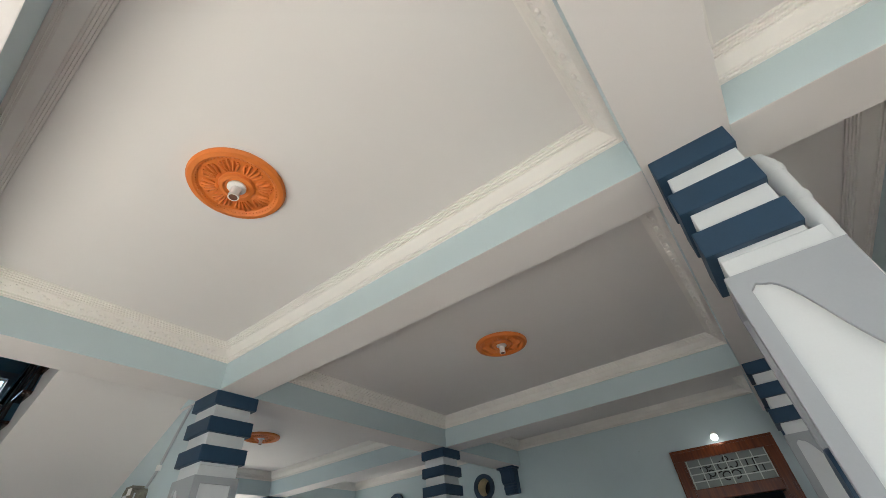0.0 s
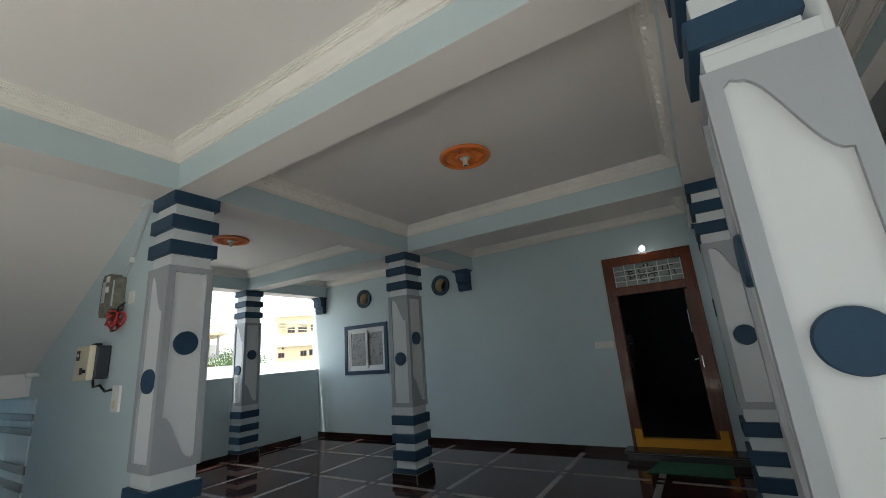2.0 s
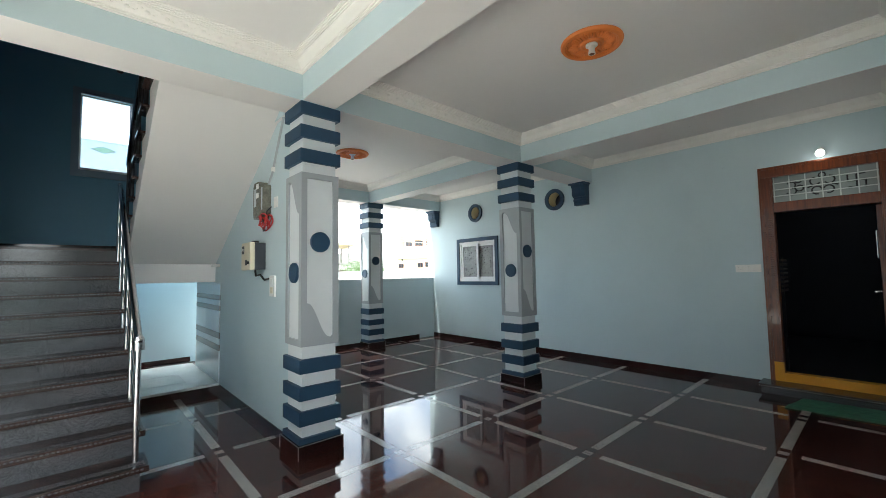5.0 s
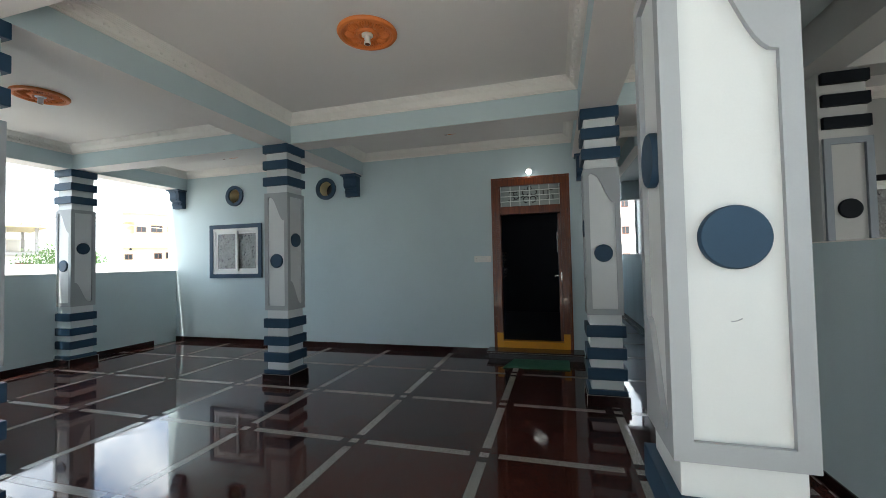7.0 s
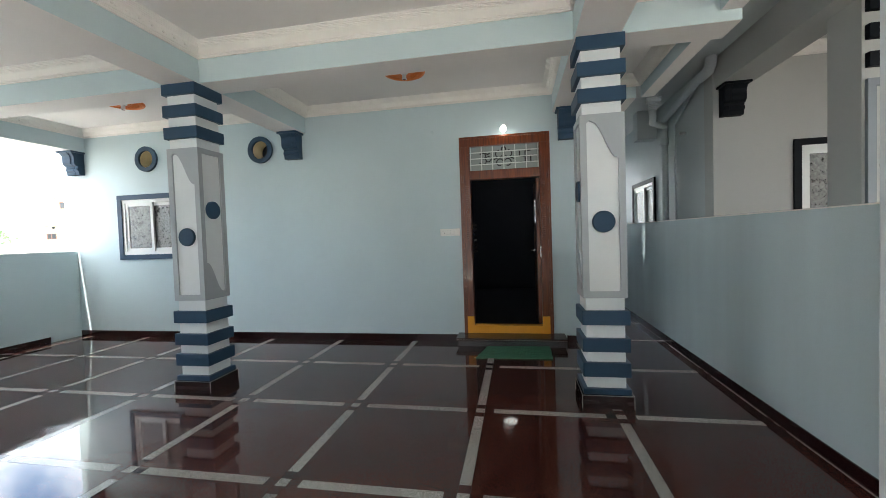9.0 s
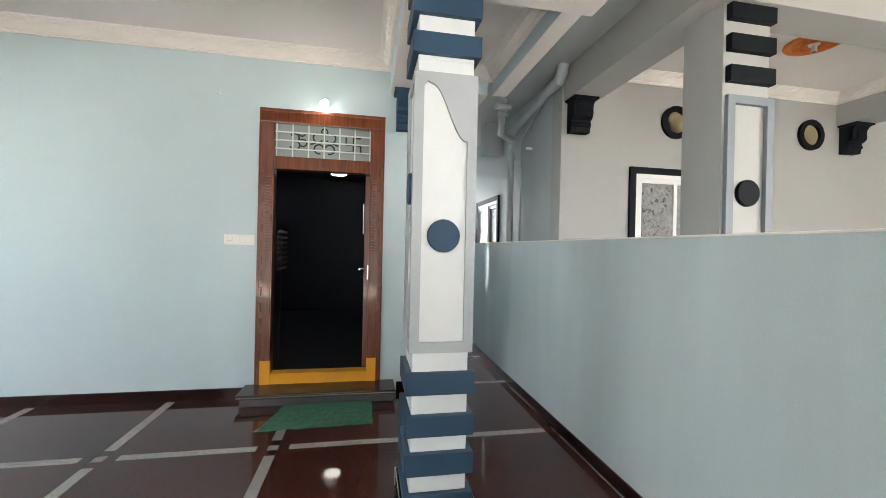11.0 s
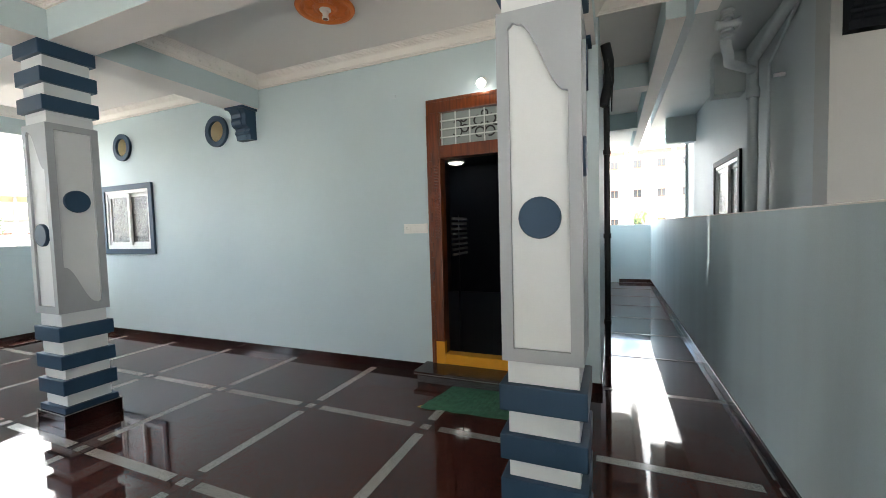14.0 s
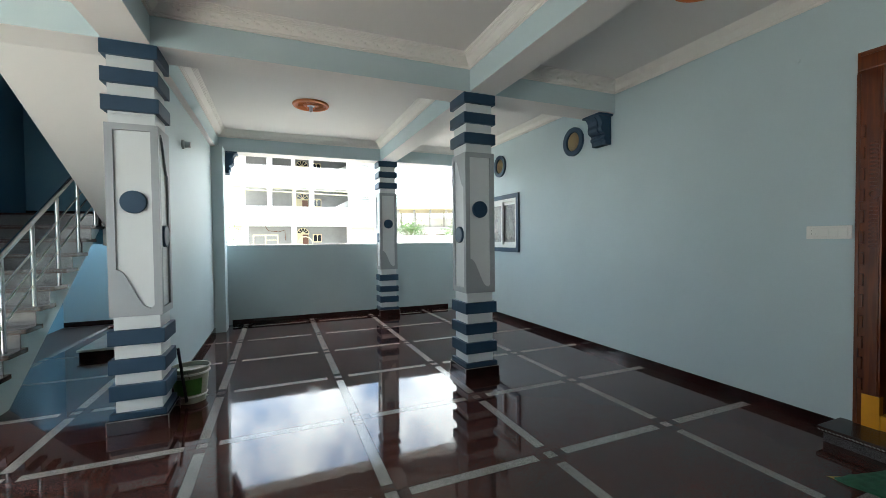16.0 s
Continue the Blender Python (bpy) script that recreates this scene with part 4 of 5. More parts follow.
pane = part("pane", B(-0.038, -0.032, LW[0] + 0.045, LW[1] - 0.045, LW[2] + 0.095, LW[3] - 0.045), TINTED, sw, "blue tinted glass")
pane.visible_shadow = False
skirting(-8.20, -8.186, -0.65, 1.70, 0.085)
structure("baseboard", B(-7.20, -7.186, -0.65, 0.6, 11 * RISE, 11 * RISE + 0.10), SKIRT, "dark granite landing skirting", "baseboard")

stair_knob = thing("bulb_holder", "small black bulb holder high in the stairwell", "lamp holder", pose(-7.20, 0.57, 4.49))
part("body", lathe([(0.05, 0), (0.05, 0.02), (0.03, 0.03), (0.03, 0.08)], 18, pose(0, 0, 0, 0, 90, 0)), BLACKIRON, stair_knob, "", True)

# raised stone slab and tiled wall under the landing
slab = thing("stone_slab", "pale stone slab with a dark edge under the landing", "slab", pose(0, 0, 0))
part("top", B(-7.40, -5.70, 0.42, 1.584, 0.085, 0.115, 0.004), MARBLE, slab)
part("edge", B(-7.40, -5.72, 0.44, 1.584, 0.0, 0.085), SKIRT, slab, "black stone edge")
lid = part("lid", plate(rect(-6.62, -6.05, 0.78, 1.28), [rect(-6.612, -6.058, 0.788, 1.272)], -0.1165, -0.1148, Matrix.Rotation(radians(-90), 4, "X")), SHADE, slab, "grey joint round a lid")
part("slot", B(-6.42, -6.25, 1.02, 1.035, 0.1145, 0.1165), SHADE, lid, "dark lifting slot")
tiles = thing("tiled_panel", "pale wall tiles with brown grey stripes", "wall tiles", pose(0, 0, 0))
levels = [(0.115, 0.50, 0), (0.503, 0.58, 1), (0.583, 0.66, 0), (0.663, 0.74, 1), (0.743, 1.02, 0), (1.023, 1.09, 1), (1.093, 1.16, 0), (1.163, 1.23, 1), (1.233, 1.38, 0)]
for x0, x1 in ((-7.17, -6.48), (-6.476, -5.78)):
    for z0, z1, dark in levels:
        part("tile", B(x0, x1, 1.588, 1.60, z0, z1, 0.001), TILEBAND if dark else TILE, tiles)
pipe = thing("water_outlet", "small white pipe stub in the wall", "pipe", pose(-5.86, 1.60, 1.62))
part("stub", rod(bmesh.new(), (0, 0, 0), (0, -0.10, 0), 0.022), PLASTIC, pipe, "", True)


# ---- electrical things on the stair wall ----
WY = 1.60
meter = thing("meter_box", "dusty clear plastic meter box with white terminals", "meter", pose(-4.13, WY, 2.03))
outline = [(0.02, 0.0), (0.13, 0.0), (0.20, 0.06), (0.20, 0.32), (0.15, 0.36), (0.03, 0.36), (0.0, 0.32), (0.0, 0.05)]
bm = plate(outline, [], -0.105, 0)
bmesh.ops.bevel(bm, geom=[e for e in bm.edges if all(v.co.y < -0.1 for v in e.verts) and len(e.link_faces) == 2 and abs(e.calc_face_angle(0)) > 0.5], offset=0.012, segments=2, affect="EDGES")
part("cover", bm, DIRTYPLASTIC, meter, "cloudy clear plastic cover", True)
for z in (0.20, 0.29):
    part("terminal", B(0.10, 0.16, -0.112, -0.104, z, z + 0.05, 0.003), PLASTIC, meter, "white terminal block")
part("meter_face", B(0.03, 0.09, -0.109, -0.104, 0.12, 0.30, 0.003), GREYPLASTIC, meter, "grey meter face")
part("hinge", rod(bmesh.new(), (0.203, -0.09, 0.08), (0.203, -0.09, 0.30), 0.006, seg=8), GREYPLASTIC, meter)
coil = thing("wire_coil", "tangled coil of red electric wire with black ends", "wire", pose(-3.92, WY, 1.94))
bm = bmesh.new()
for k in range(9):
    cx, cz, r = 0.03 * math.sin(k * 2.1), 0.05 + 0.022 * math.cos(k * 1.7), 0.060 + 0.014 * math.sin(k * 1.3)
    pts = [(cx + r * math.cos(q), -0.02 - 0.009 * k + 0.012 * math.sin(2 * q + k), cz + r * (0.85 + 0.1 * math.sin(k)) * math.sin(q)) for q in [2 * math.pi * j / 16 for j in range(17)]]
    tube(bm, pts, 0.0065, 6)
part("wire", bm, RED, coil, "red wire loops", True)
bm = tube(bmesh.new(), [(0, -0.05, 0.10), (0.03, -0.05, 0.16), (0.09, -0.03, 0.19)], 0.006, 6)
tube(bm, [(-0.05, -0.06, 0.0), (0.02, -0.08, -0.04), (0.07, -0.08, -0.035)], 0.007, 6)
tube(bm, [(0.01, -0.09, 0.05), (0.06, -0.10, 0.07), (0.075, -0.09, 0.02)], 0.006, 6)
part("black_wire", bm, BLACKIRON, coil, "black wire ends", True)
plate_s = thing("switch_plate", "small white switch plate above the wire coil", "switch", pose(-3.82, WY, 2.12))
part("plate", B(0, 0.085, -0.014, 0, 0, 0.10, 0.003), PLASTIC, plate_s)
conduit = thing("conduit", "thin grey conduit slanting down the wall", "conduit", pose(-3.56, WY, 2.93))
part("pipe", tube(bmesh.new(), [(0.0, -0.012, 0.05), (-0.30, -0.012, -0.46), (-0.41, -0.012, -0.56)], 0.011), GREYPLASTIC, conduit, "", True)
part("clip", B(-0.30, -0.26, -0.026, 0, -0.45, -0.41), PLASTIC, conduit)
stab = thing("stabiliser_box", "cream voltage controller box on the wall", "control box", pose(-4.34, WY, 1.53))
part("case", B(0, 0.28, -0.105, 0, 0, 0.27, 0.012), SLATE, stab, "dark slate case")
part("front", B(-0.003, 0.283, -0.152, -0.105, -0.003, 0.273, 0.010), CREAM, stab, "cream front panel")
part("dial", B(0.03, 0.10, -0.156, -0.152, 0.16, 0.24, 0.003), BLACKIRON, stab, "black meter window")
part("display", B(0.13, 0.19, -0.1545, -0.152, 0.045, 0.10, 0.002), BLACKIRON, stab, "black display window")
part("gauge_needle", B(0.05, 0.085, -0.1572, -0.156, 0.19, 0.215), PLASTIC, stab)
part("knob", lathe([(0.014, 0), (0.014, 0.014), (0.010, 0.018)], 14, pose(0.245, -0.152, 0.07, 90, 0, 0)), BLACKIRON, stab, "black knob", True)
part("gland", B(0.11, 0.19, -0.09, -0.04, 0.27, 0.295, 0.004), BLACKIRON, stab)
cable = part("cable", tube(bmesh.new(), [(0.18, -0.07, 0.0), (0.20, -0.07, -0.06), (0.27, -0.05, -0.05), (0.33, -0.03, -0.10), (0.42, -0.02, -0.09)], 0.010, 8), BLACKIRON, stab, "black cable", True)
sock = thing("socket_box", "white power socket with switch under the box", "socket", pose(-3.90, WY, 1.27))
part("plate", B(0, 0.13, -0.02, 0, 0, 0.20, 0.005), PLASTIC, sock)
part("rocker", B(0.04, 0.09, -0.026, -0.02, 0.12, 0.17, 0.003), PLASTIC, sock)
part("socket_face", B(0.035, 0.095, -0.0235, -0.02, 0.03, 0.09, 0.002), CREAM, sock)

stub = thing("bulb_holder", "grey lamp holder stub on the wall", "lamp holder", pose(-4.55, 1.80, 2.50))
part("body", lathe([(0.05, 0), (0.05, 0.02), (0.035, 0.03), (0.03, 0.08)], 20, pose(0, 0, 0, -90, 0, 0)), GREYPLASTIC, stub, "", True)


# ---- bucket ----
bucket = thing("bucket", "old plastic bucket, whitish with a green label, beside the column", "bucket", pose(-3.66, 1.985, 0))
bm = lathe([(0.115, 0.0), (0.150, 0.30), (0.160, 0.305), (0.160, 0.315), (0.146, 0.315), (0.112, 0.012), (0.02, 0.012)], 32)
part("tub", bm, material("stained whitish plastic", (0.33, 0.35, 0.28), 0.45, vary=0.35, scale=9), bucket, "stained whitish tub", True)
bm = bmesh.new()
arc_rows = [[bm.verts.new((r * math.cos(q), r * math.sin(q), z)) for q in [radians(-75 + 10 * j) for j in range(13)]] for r, z in ((0.1275, 0.08), (0.1450, 0.225), (0.1465, 0.225), (0.1290, 0.08))]
for i in range(4):
    for j in range(12):
        bm.faces.new((arc_rows[i][j], arc_rows[i][j + 1], arc_rows[(i + 1) % 4][j + 1], arc_rows[(i + 1) % 4][j]))
bm.faces.new([row[0] for row in arc_rows]), bm.faces.new([row[12] for row in reversed(arc_rows)])
part("label_patch", bm, material("green label", (0.06, 0.17, 0.03), 0.5, vary=0.25, scale=12), bucket, "green printed patch", True)
part("lower_rib", lathe([(0.1265, 0.055), (0.131, 0.058), (0.131, 0.066), (0.1275, 0.069)], 32), PLASTIC, bucket, "", True)
part("rib", lathe([(0.150, 0.255), (0.155, 0.260), (0.156, 0.272), (0.150, 0.275)], 32), PLASTIC, bucket, "", True)
part("handle", tube(bmesh.new(), [(0.155 * math.cos(q), 0.03 * math.sin(q), 0.29 - 0.13 * math.sin(q)) for q in [math.pi * j / 12 for j in range(13)]], 0.004, 6), STEEL, bucket, "wire handle", True)
stick = thing("broom_stick", "dark stick leaning in the bucket by the column", "stick", pose(-3.53, 1.97, 0.0))
part("rod", rod(bmesh.new(), (0.0, 0.0, 0.03), (0.03, -0.05, 0.52), 0.012), BLACKIRON, stick)


# ---- passage beside the house ----
box_sw = thing("conduit_pole", "dark drain pipe against the house corner", "pipe", pose(0.70, 7.6, 0))
part("pipe", tube(bmesh.new(), [(0, 0, 0), (0, 0, 3.05)], 0.032, 12), BLACKIRON, box_sw, "", True)
for z in (0.35, 1.3, 2.2):
    part("collar", lathe([(0.04, z), (0.04, z + 0.05)], 14), BLACKIRON, box_sw)
bulk = thing("hanging_cable", "grey cable bundle and loose black wire on the house corner", "cable", pose(0.70, 6.95, 2.55))
part("grey_cable", tube(bmesh.new(), [(0, 0, 0.55), (0.03, 0.02, 0.40), (0.03, 0.03, 0.22), (-0.02, 0.02, 0.0)], 0.045, 12), BLACKIRON, bulk, "", True)
pts = [(0.02, -0.05, 0.40), (0.06, -0.18, 0.15), (0.05, -0.26, -0.05), (0.05, -0.36, -0.15), (0.05, -0.44, -0.12), (0.05, -0.48, -0.05), (0.05, -0.44, 0.02)]
part("loose_wire", tube(bmesh.new(), pts, 0.006, 6), BLACKIRON, bulk, "", True)
wall_x("wall_back", 0.42, 0.65, 13.6, 13.84, -0.15, 3.60, [], WALL, "end of the pale blue side wall")


# ---- neighbouring house over the boundary wall ----
NW, NX, NZ = 6.64, 2.18, 0.14
NWALL = material("off-white neighbour paint", (0.41, 0.41, 0.395), 0.55, vary=0.05, scale=1.2, grain=140, bump=0.1, depth=0.002)
NSIDE = material("grey blue neighbour paint", (0.44, 0.48, 0.49), 0.55, vary=0.06, scale=1.3, grain=140, bump=0.1, depth=0.002)
nwin = (3.03, 4.25, 1.25, 2.41)
wall_y("wall_neighbour_front", NW, NW + 0.23, NX, 9.5, 0, 3.75, [rect(nwin[0] + 0.05, nwin[1] - 0.05, nwin[2] + 0.05, nwin[3] - 0.05)] + [circle(v, 2.96, 0.135) for v in (3.62, 5.57)],
       NWALL, "off-white front wall of the neighbouring house")
wall_x("wall_neighbour_side", NX, NX + 0.23, NW + 0.23, 12.6, 0, 3.75, [rect(8.76, 10.0, 1.22, 2.26)], NSIDE, "pale grey blue side wall of the neighbouring house")
window_unit(*nwin, NW, BLACKBLUE)
for x in (3.62, 5.57):
    v = vent(x, NW, 2.96, BLACKBLUE)
bracket(pose(2.36, NW, 2.73), BLACKBLUE), bracket(pose(6.15, NW, 2.75), BLACKBLUE)
w2 = window_unit(0, 1.34, 0, 1.14, 0, BLACKBLUE)
w2.matrix_basis = pose(NX, 10.05, 1.17, 0, 0, -90)
def nbeam(x0, x1, y0, y1, z0=3.09):
    return structure("beam", B(x0, x1, y0, y1, z0, 3.50, 0.004), NWALL, "off-white beam of the neighbouring house", "beam")
nbeam(2.20, 2.55, -0.5, NW), nbeam(5.98, 6.33, -0.5, NW, 3.112), nbeam(2.55, 5.98, 4.72, 5.02, 3.10), nbeam(2.55, 5.98, 1.7, 2.0, 3.10)
structure("beam", B(1.495, NX, -0.6, 12.6, 3.42, 3.60, 0.004), NSIDE, "pale grey blue overhanging slab edge of the neighbouring house", "beam")
# two unseen walls added to keep sun and sky out of the slot
structure("sun_block_east", B(1.30, 1.478, -0.6, WALLY, 3.602, 6.2), WALL, "unseen pale blue wall added over the porch edge to block light", "wall")
structure("sun_block_side", B(1.10, 1.278, WALLY, 13.6, 3.602, 6.2), WALL, "unseen pale blue wall added over the passage to block light", "wall")
# neighbour's face above the slab, its height chosen to stop the sun
structure("wall_neighbour_upper", B(1.50, 1.64, -0.6, 12.6, 3.604, 6.2, 0.004), NSIDE, "pale grey blue upper wall of the neighbouring house, raised to block sun", "wall")
# added out of view to cut daylight entering the porch from the east
structure("light_stop_east", B(9.5, 9.7, -0.6, NW + 0.23, 0, 3.75), NWALL, "unseen off-white wall added to darken the neighbouring porch", "wall")
structure("beam", B(1.70, NX, 11.6, 11.83, 2.94, 3.42, 0.004), NSIDE, "pale grey blue cantilever beam of the neighbouring house", "beam")
structure("beam", B(1.87, NX, 8.6, 8.83, 2.94, 3.42, 0.004), NSIDE, "pale grey blue cantilever beam of the neighbouring house", "beam")
structure("ceiling_neighbour", B(NX, 9.5, -0.6, 12.6, 3.50, 3.72), CEIL, "off-white ceiling of the neighbouring porch", "ceiling")
for x0, x1, y0, y1 in ((2.55, 5.98, 5.02, NW), (2.55, 5.98, 2.0, 4.72)):
    c = cornice(x0, x1, y0, y1)
    c.location.z = 0.22
    florals(c, x0, 1, y0, y1), florals(c, x1, -1, y0, y1)
copy_thing(rose, pose(4.30, 5.66, 3.50, 0, 0, 10))
copy_thing(rose, pose(4.27, 3.3, 3.50, 0, 0, 10))


def neighbour_column(x, y):
    c = thing("column", "white column with black bands and a plain grey framed panel", "column", pose(x, y, 0), "neighbour columns")
    part("shaft", B(-0.175, 0.19, -0.15, 0.19, 0, 3.10, 0.004), NWALL, c)
    for z0, z1 in ((2.56, 2.668), (2.765, 2.873), (2.97, 3.075)):
        part("band", B(-0.155, 0.20, -0.195, 0.0, z0, z1, 0.006), BLACKBLUE, c, "blackish painted band")
    part("panel_frame", plate(rect(-0.155, 0.21, 0.95, 2.475), [rect(-0.10, 0.155, 1.0, 2.42)], -0.18, -0.149), SLATEPAINT, c, "grey painted frame")
    part("disc", lathe([(0.089, 0), (0.089, 0.02), (0.084, 0.026)], 36, pose(0.028, -0.15, 1.835, 90, 0, 0)), BLACKBLUE, c, "blackish round boss", True)
    return c


neighbour_column(2.54, 4.91), neighbour_column(2.54, 1.9)

# drain pipes on the neighbour's side wall
dp = thing("drain_pipe", "grey plastic drain pipes with elbows and a trap", "pipe", pose(0, 0, 0))
PX = 2.08
part("down_pipe", tube(bmesh.new(), [(PX, 7.97, 0), (PX, 7.97, 3.08), (PX + 0.03, 6.70, 3.30)], 0.050, 12), GREYPLASTIC, dp, "", True)
part("elbow", tube(bmesh.new(), [(PX + 0.03, 6.80, 3.28), (PX + 0.03, 6.58, 3.28), (PX + 0.03, 6.52, 3.34), (PX + 0.03, 6.50, 3.45)], 0.062, 12), GREYPLASTIC, dp, "", True)
part("trap", tube(bmesh.new(), [(PX, 7.97, 2.98), (1.78, 7.55, 2.95), (1.75, 7.42, 2.98), (1.70, 7.30, 3.06), (1.70, 7.24, 3.30)], 0.044, 12), GREYPLASTIC, dp, "", True)
for z in (3.07, 3.12, 3.24, 3.29):
    part("trap_ring", lathe([(0.052, z), (0.056, z + 0.012), (0.052, z + 0.024)], 16, Matrix.Translation((1.70, 7.24, 0))), GREYPLASTIC, dp, "", True)
part("trap_cross", rod(bmesh.new(), (1.62, 7.24, 3.19), (1.79, 7.24, 3.19), 0.036), GREYPLASTIC, dp, "", True)
for x in (1.612, 1.78):
    part("cross_cap", rod(bmesh.new(), (x, 7.24, 3.19), (x + 0.02, 7.24, 3.19), 0.044), GREYPLASTIC, dp, "", True)
part("collar", lathe([(0.058, 2.70), (0.062, 2.72), (0.062, 2.78), (0.058, 2.80)], 16, Matrix.Translation((PX, 7.97, 0))), GREYPLASTIC, dp, "", True)
part("thin_pipe", tube(bmesh.new(), [(NX - 0.03, 7.75, 0), (NX - 0.03, 7.75, 2.95), (NX - 0.03, 7.0, 3.25)], 0.014, 8), GREYPLASTIC, dp, "", True)
tap = thing("wall_tap", "small white pipe outlet on the wall", "pipe", pose(NX, 7.45, 2.75))
part("stub", rod(bmesh.new(), (0, 0, 0), (-0.08, 0, 0.0), 0.018), PLASTIC, tap, "", True)
far_pipe = thing("drain_pipe", "thin far drain pipe with an elbow", "pipe", pose(0, 0, 0))
part("down_pipe", tube(bmesh.new(), [(PX, 11.9, 0), (PX, 11.9, 3.15), (PX - 0.3, 12.0, 3.15)], 0.04, 10), GREYPLASTIC, far_pipe, "", True)


# ---- the street side ----
structure("pavement", B(-8.0, 1.72, -6.0, -1.0, -0.158, -0.02), APRON, "pale concrete apron before the houses", "pavement")


# ---- buildings and trees beyond ----
def apartment():
    h = thing("apartment_building", "white three-storey apartment house with arched open balconies", "building", pose(-30, 0, 0))
    turn = Matrix.Rotation(radians(90), 4, "Z")

    def bay(a, b, z0, z1, r):
        """An opening with rounded upper corners."""
        pts = [(a, z0), (b, z0)]
        for cx, q0 in ((b - r, 0), (a + r, 90)):
            pts += [(cx + r * math.cos(radians(q0 + 15 * k)), z1 - r + r * math.sin(radians(q0 + 15 * k))) for k in range(7)]
        return pts

    holes = [bay(0.97, 3.73, 0.1, 2.53, 0.02), bay(4.07, 7.67, 0.1, 2.50, 0.02), bay(7.85, 9.75, 0.1, 2.46, 0.02)]
    holes += [bay(a, b, 3.88, 5.24, 0.26) for a, b in ((0.79, 2.19), (2.49, 4.97), (5.29, 7.75))]
    holes += [bay(a, b, 6.69, 7.40, 0.06) for a, b in ((0.87, 2.20), (2.53, 3.80), (4.02, 4.99), (5.27, 7.67))]
    holes += [rect(8.73, 9.31, 4.30, 4.85), rect(8.73, 9.31, 6.85, 7.28)]
    part("wall", plate(rect(0.58, 10.0, 0, 9.4), holes, -0.2, 0.2, turn), FACADE, h, "white rendered front")
    # grey instead of facade white: the balcony's shade is in the colour
    part("back_wall", B(-2.4, -2.2, 0.6, 10, 0, 8.1), SHADE, h, "balcony back wall with its shade painted in grey")
    part("recess_wall", B(-0.7, -0.6, 7.7, 9.9, 0, 2.55), PINKFACADE, h, "pale pink recessed ground floor wall")
    part("inner_post", B(-0.45, -0.2, 3.85, 4.07, 3.6, 5.4), CREAMFACADE, h, "cream inner post")
    for z in (0.0, 2.55, 5.25, 7.75):
        part("floor_slab", B(-2.2, -0.2, 0.6, 10, z, z + 0.16), FACADE, h)
    for z0, z1 in ((2.55, 3.86), (5.26, 6.69), (7.45, 9.4)):
        part("side_balcony", B(-8.0, 0.2, -0.55, 0.58, z0, z1), FACADE, h, "white wrap-round balcony wall")
        part("coping", B(0.2, 0.26, -0.60, 7.9, z1 - 0.05, z1 + 0.03), FACADE, h)
    for z in (2.54, 5.25, 7.44):
        part("sloped_soffit", plate([(-0.12, z), (0.80, z), (0.80, z - 1.05)], [], 0.3, 0.6, turn), CREAMFACADE, h, "cream sloping soffit")
    # raised grey strips draw the shadow lines of the ledges; nothing is cut in
    for z in (3.80, 6.60):
        for k in range(9):
            y = 0.35 + 0.86 * k
            part("groove", B(0.262, 0.268, y, y + 0.52, z - 0.02, z + 0.015), SHADE, h, "thin grey strip painting in a groove shadow")
    part("groove", B(0.2, 0.21, 7.9, 9.9, 3.82, 3.85), SHADE, h, "thin grey strip painting in a groove shadow")
    for y in (1.02, 3.76, 6.48):
        for z in (3.36, 6.13, 8.90):
            part("diamond", plate([(y - 0.57, z), (y, z - 0.21), (y + 0.57, z), (y, z + 0.21)],
                                  [[(y - 0.50, z), (y, z - 0.175), (y + 0.50, z), (y, z + 0.175)]], -0.24, -0.2, turn), SHADE, h, "thin grey diamond moulding")
            if z > 8:
                part("diamond_field", plate([(y - 0.50, z), (y, z - 0.175), (y + 0.50, z), (y, z + 0.175)], [], -0.215, -0.2, turn), PALEGREEN, h, "pale green diamond")
    for zf, zw in ((1.98, 1.32), (4.62, 4.05), (7.13, 6.82)):
        d = part("door", B(-2.19, -2.12, 4.12, 5.05, zf - 1.9, zf + 0.02), CREAMFACADE, h, "cream painted door surround")
        part("fanlight", plate([(4.62 + 0.47 * math.cos(radians(15 * k)), zf + 0.47 * math.sin(radians(15 * k))) for k in range(13)], [], 2.06, 2.13, turn), CREAMFACADE, d, "cream arched fanlight")
        for k in range(5):
            q0, q1 = radians(36 * k + 6), radians(36 * k + 30)
            part("fan_pane", plate([(4.62 + r * math.cos(q), zf + 0.03 + r * math.sin(q)) for r, q in ((0.14, q0), (0.40, q0), (0.40, q1), (0.14, q1))], [], 2.03, 2.06, turn), DARKGLASS, d, "dark fan pane")
        part("leaf", B(-2.12, -2.10, 4.60, 5.02, zf - 1.85, zf - 0.05), BROWNWOOD, d, "brown door leaf")
        w = part("window", B(-2.19, -2.10, 5.34, 6.02, zw, zw + 0.66), CREAMFACADE, h, "cream window with two arched panes")
        for q in (5.40, 5.71):
            part("pane", plate(bay(q, q + 0.25, zw + 0.08, zw + 0.58, 0.12), [], 2.06, 2.10, turn), DARKGLASS, w)
    for z0, z1 in ((0.7, 1.35), (3.88, 4.55), (6.69, 7.25)):
        part("stair_string", plate([(6.7, z0), (7.9, z0), (7.9, z1)], [], 0.9, 1.1, turn), FACADE, h, "white sloping stair side")
    for z in (4.30, 6.85):
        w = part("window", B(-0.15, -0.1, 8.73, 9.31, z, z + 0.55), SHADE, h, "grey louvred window")
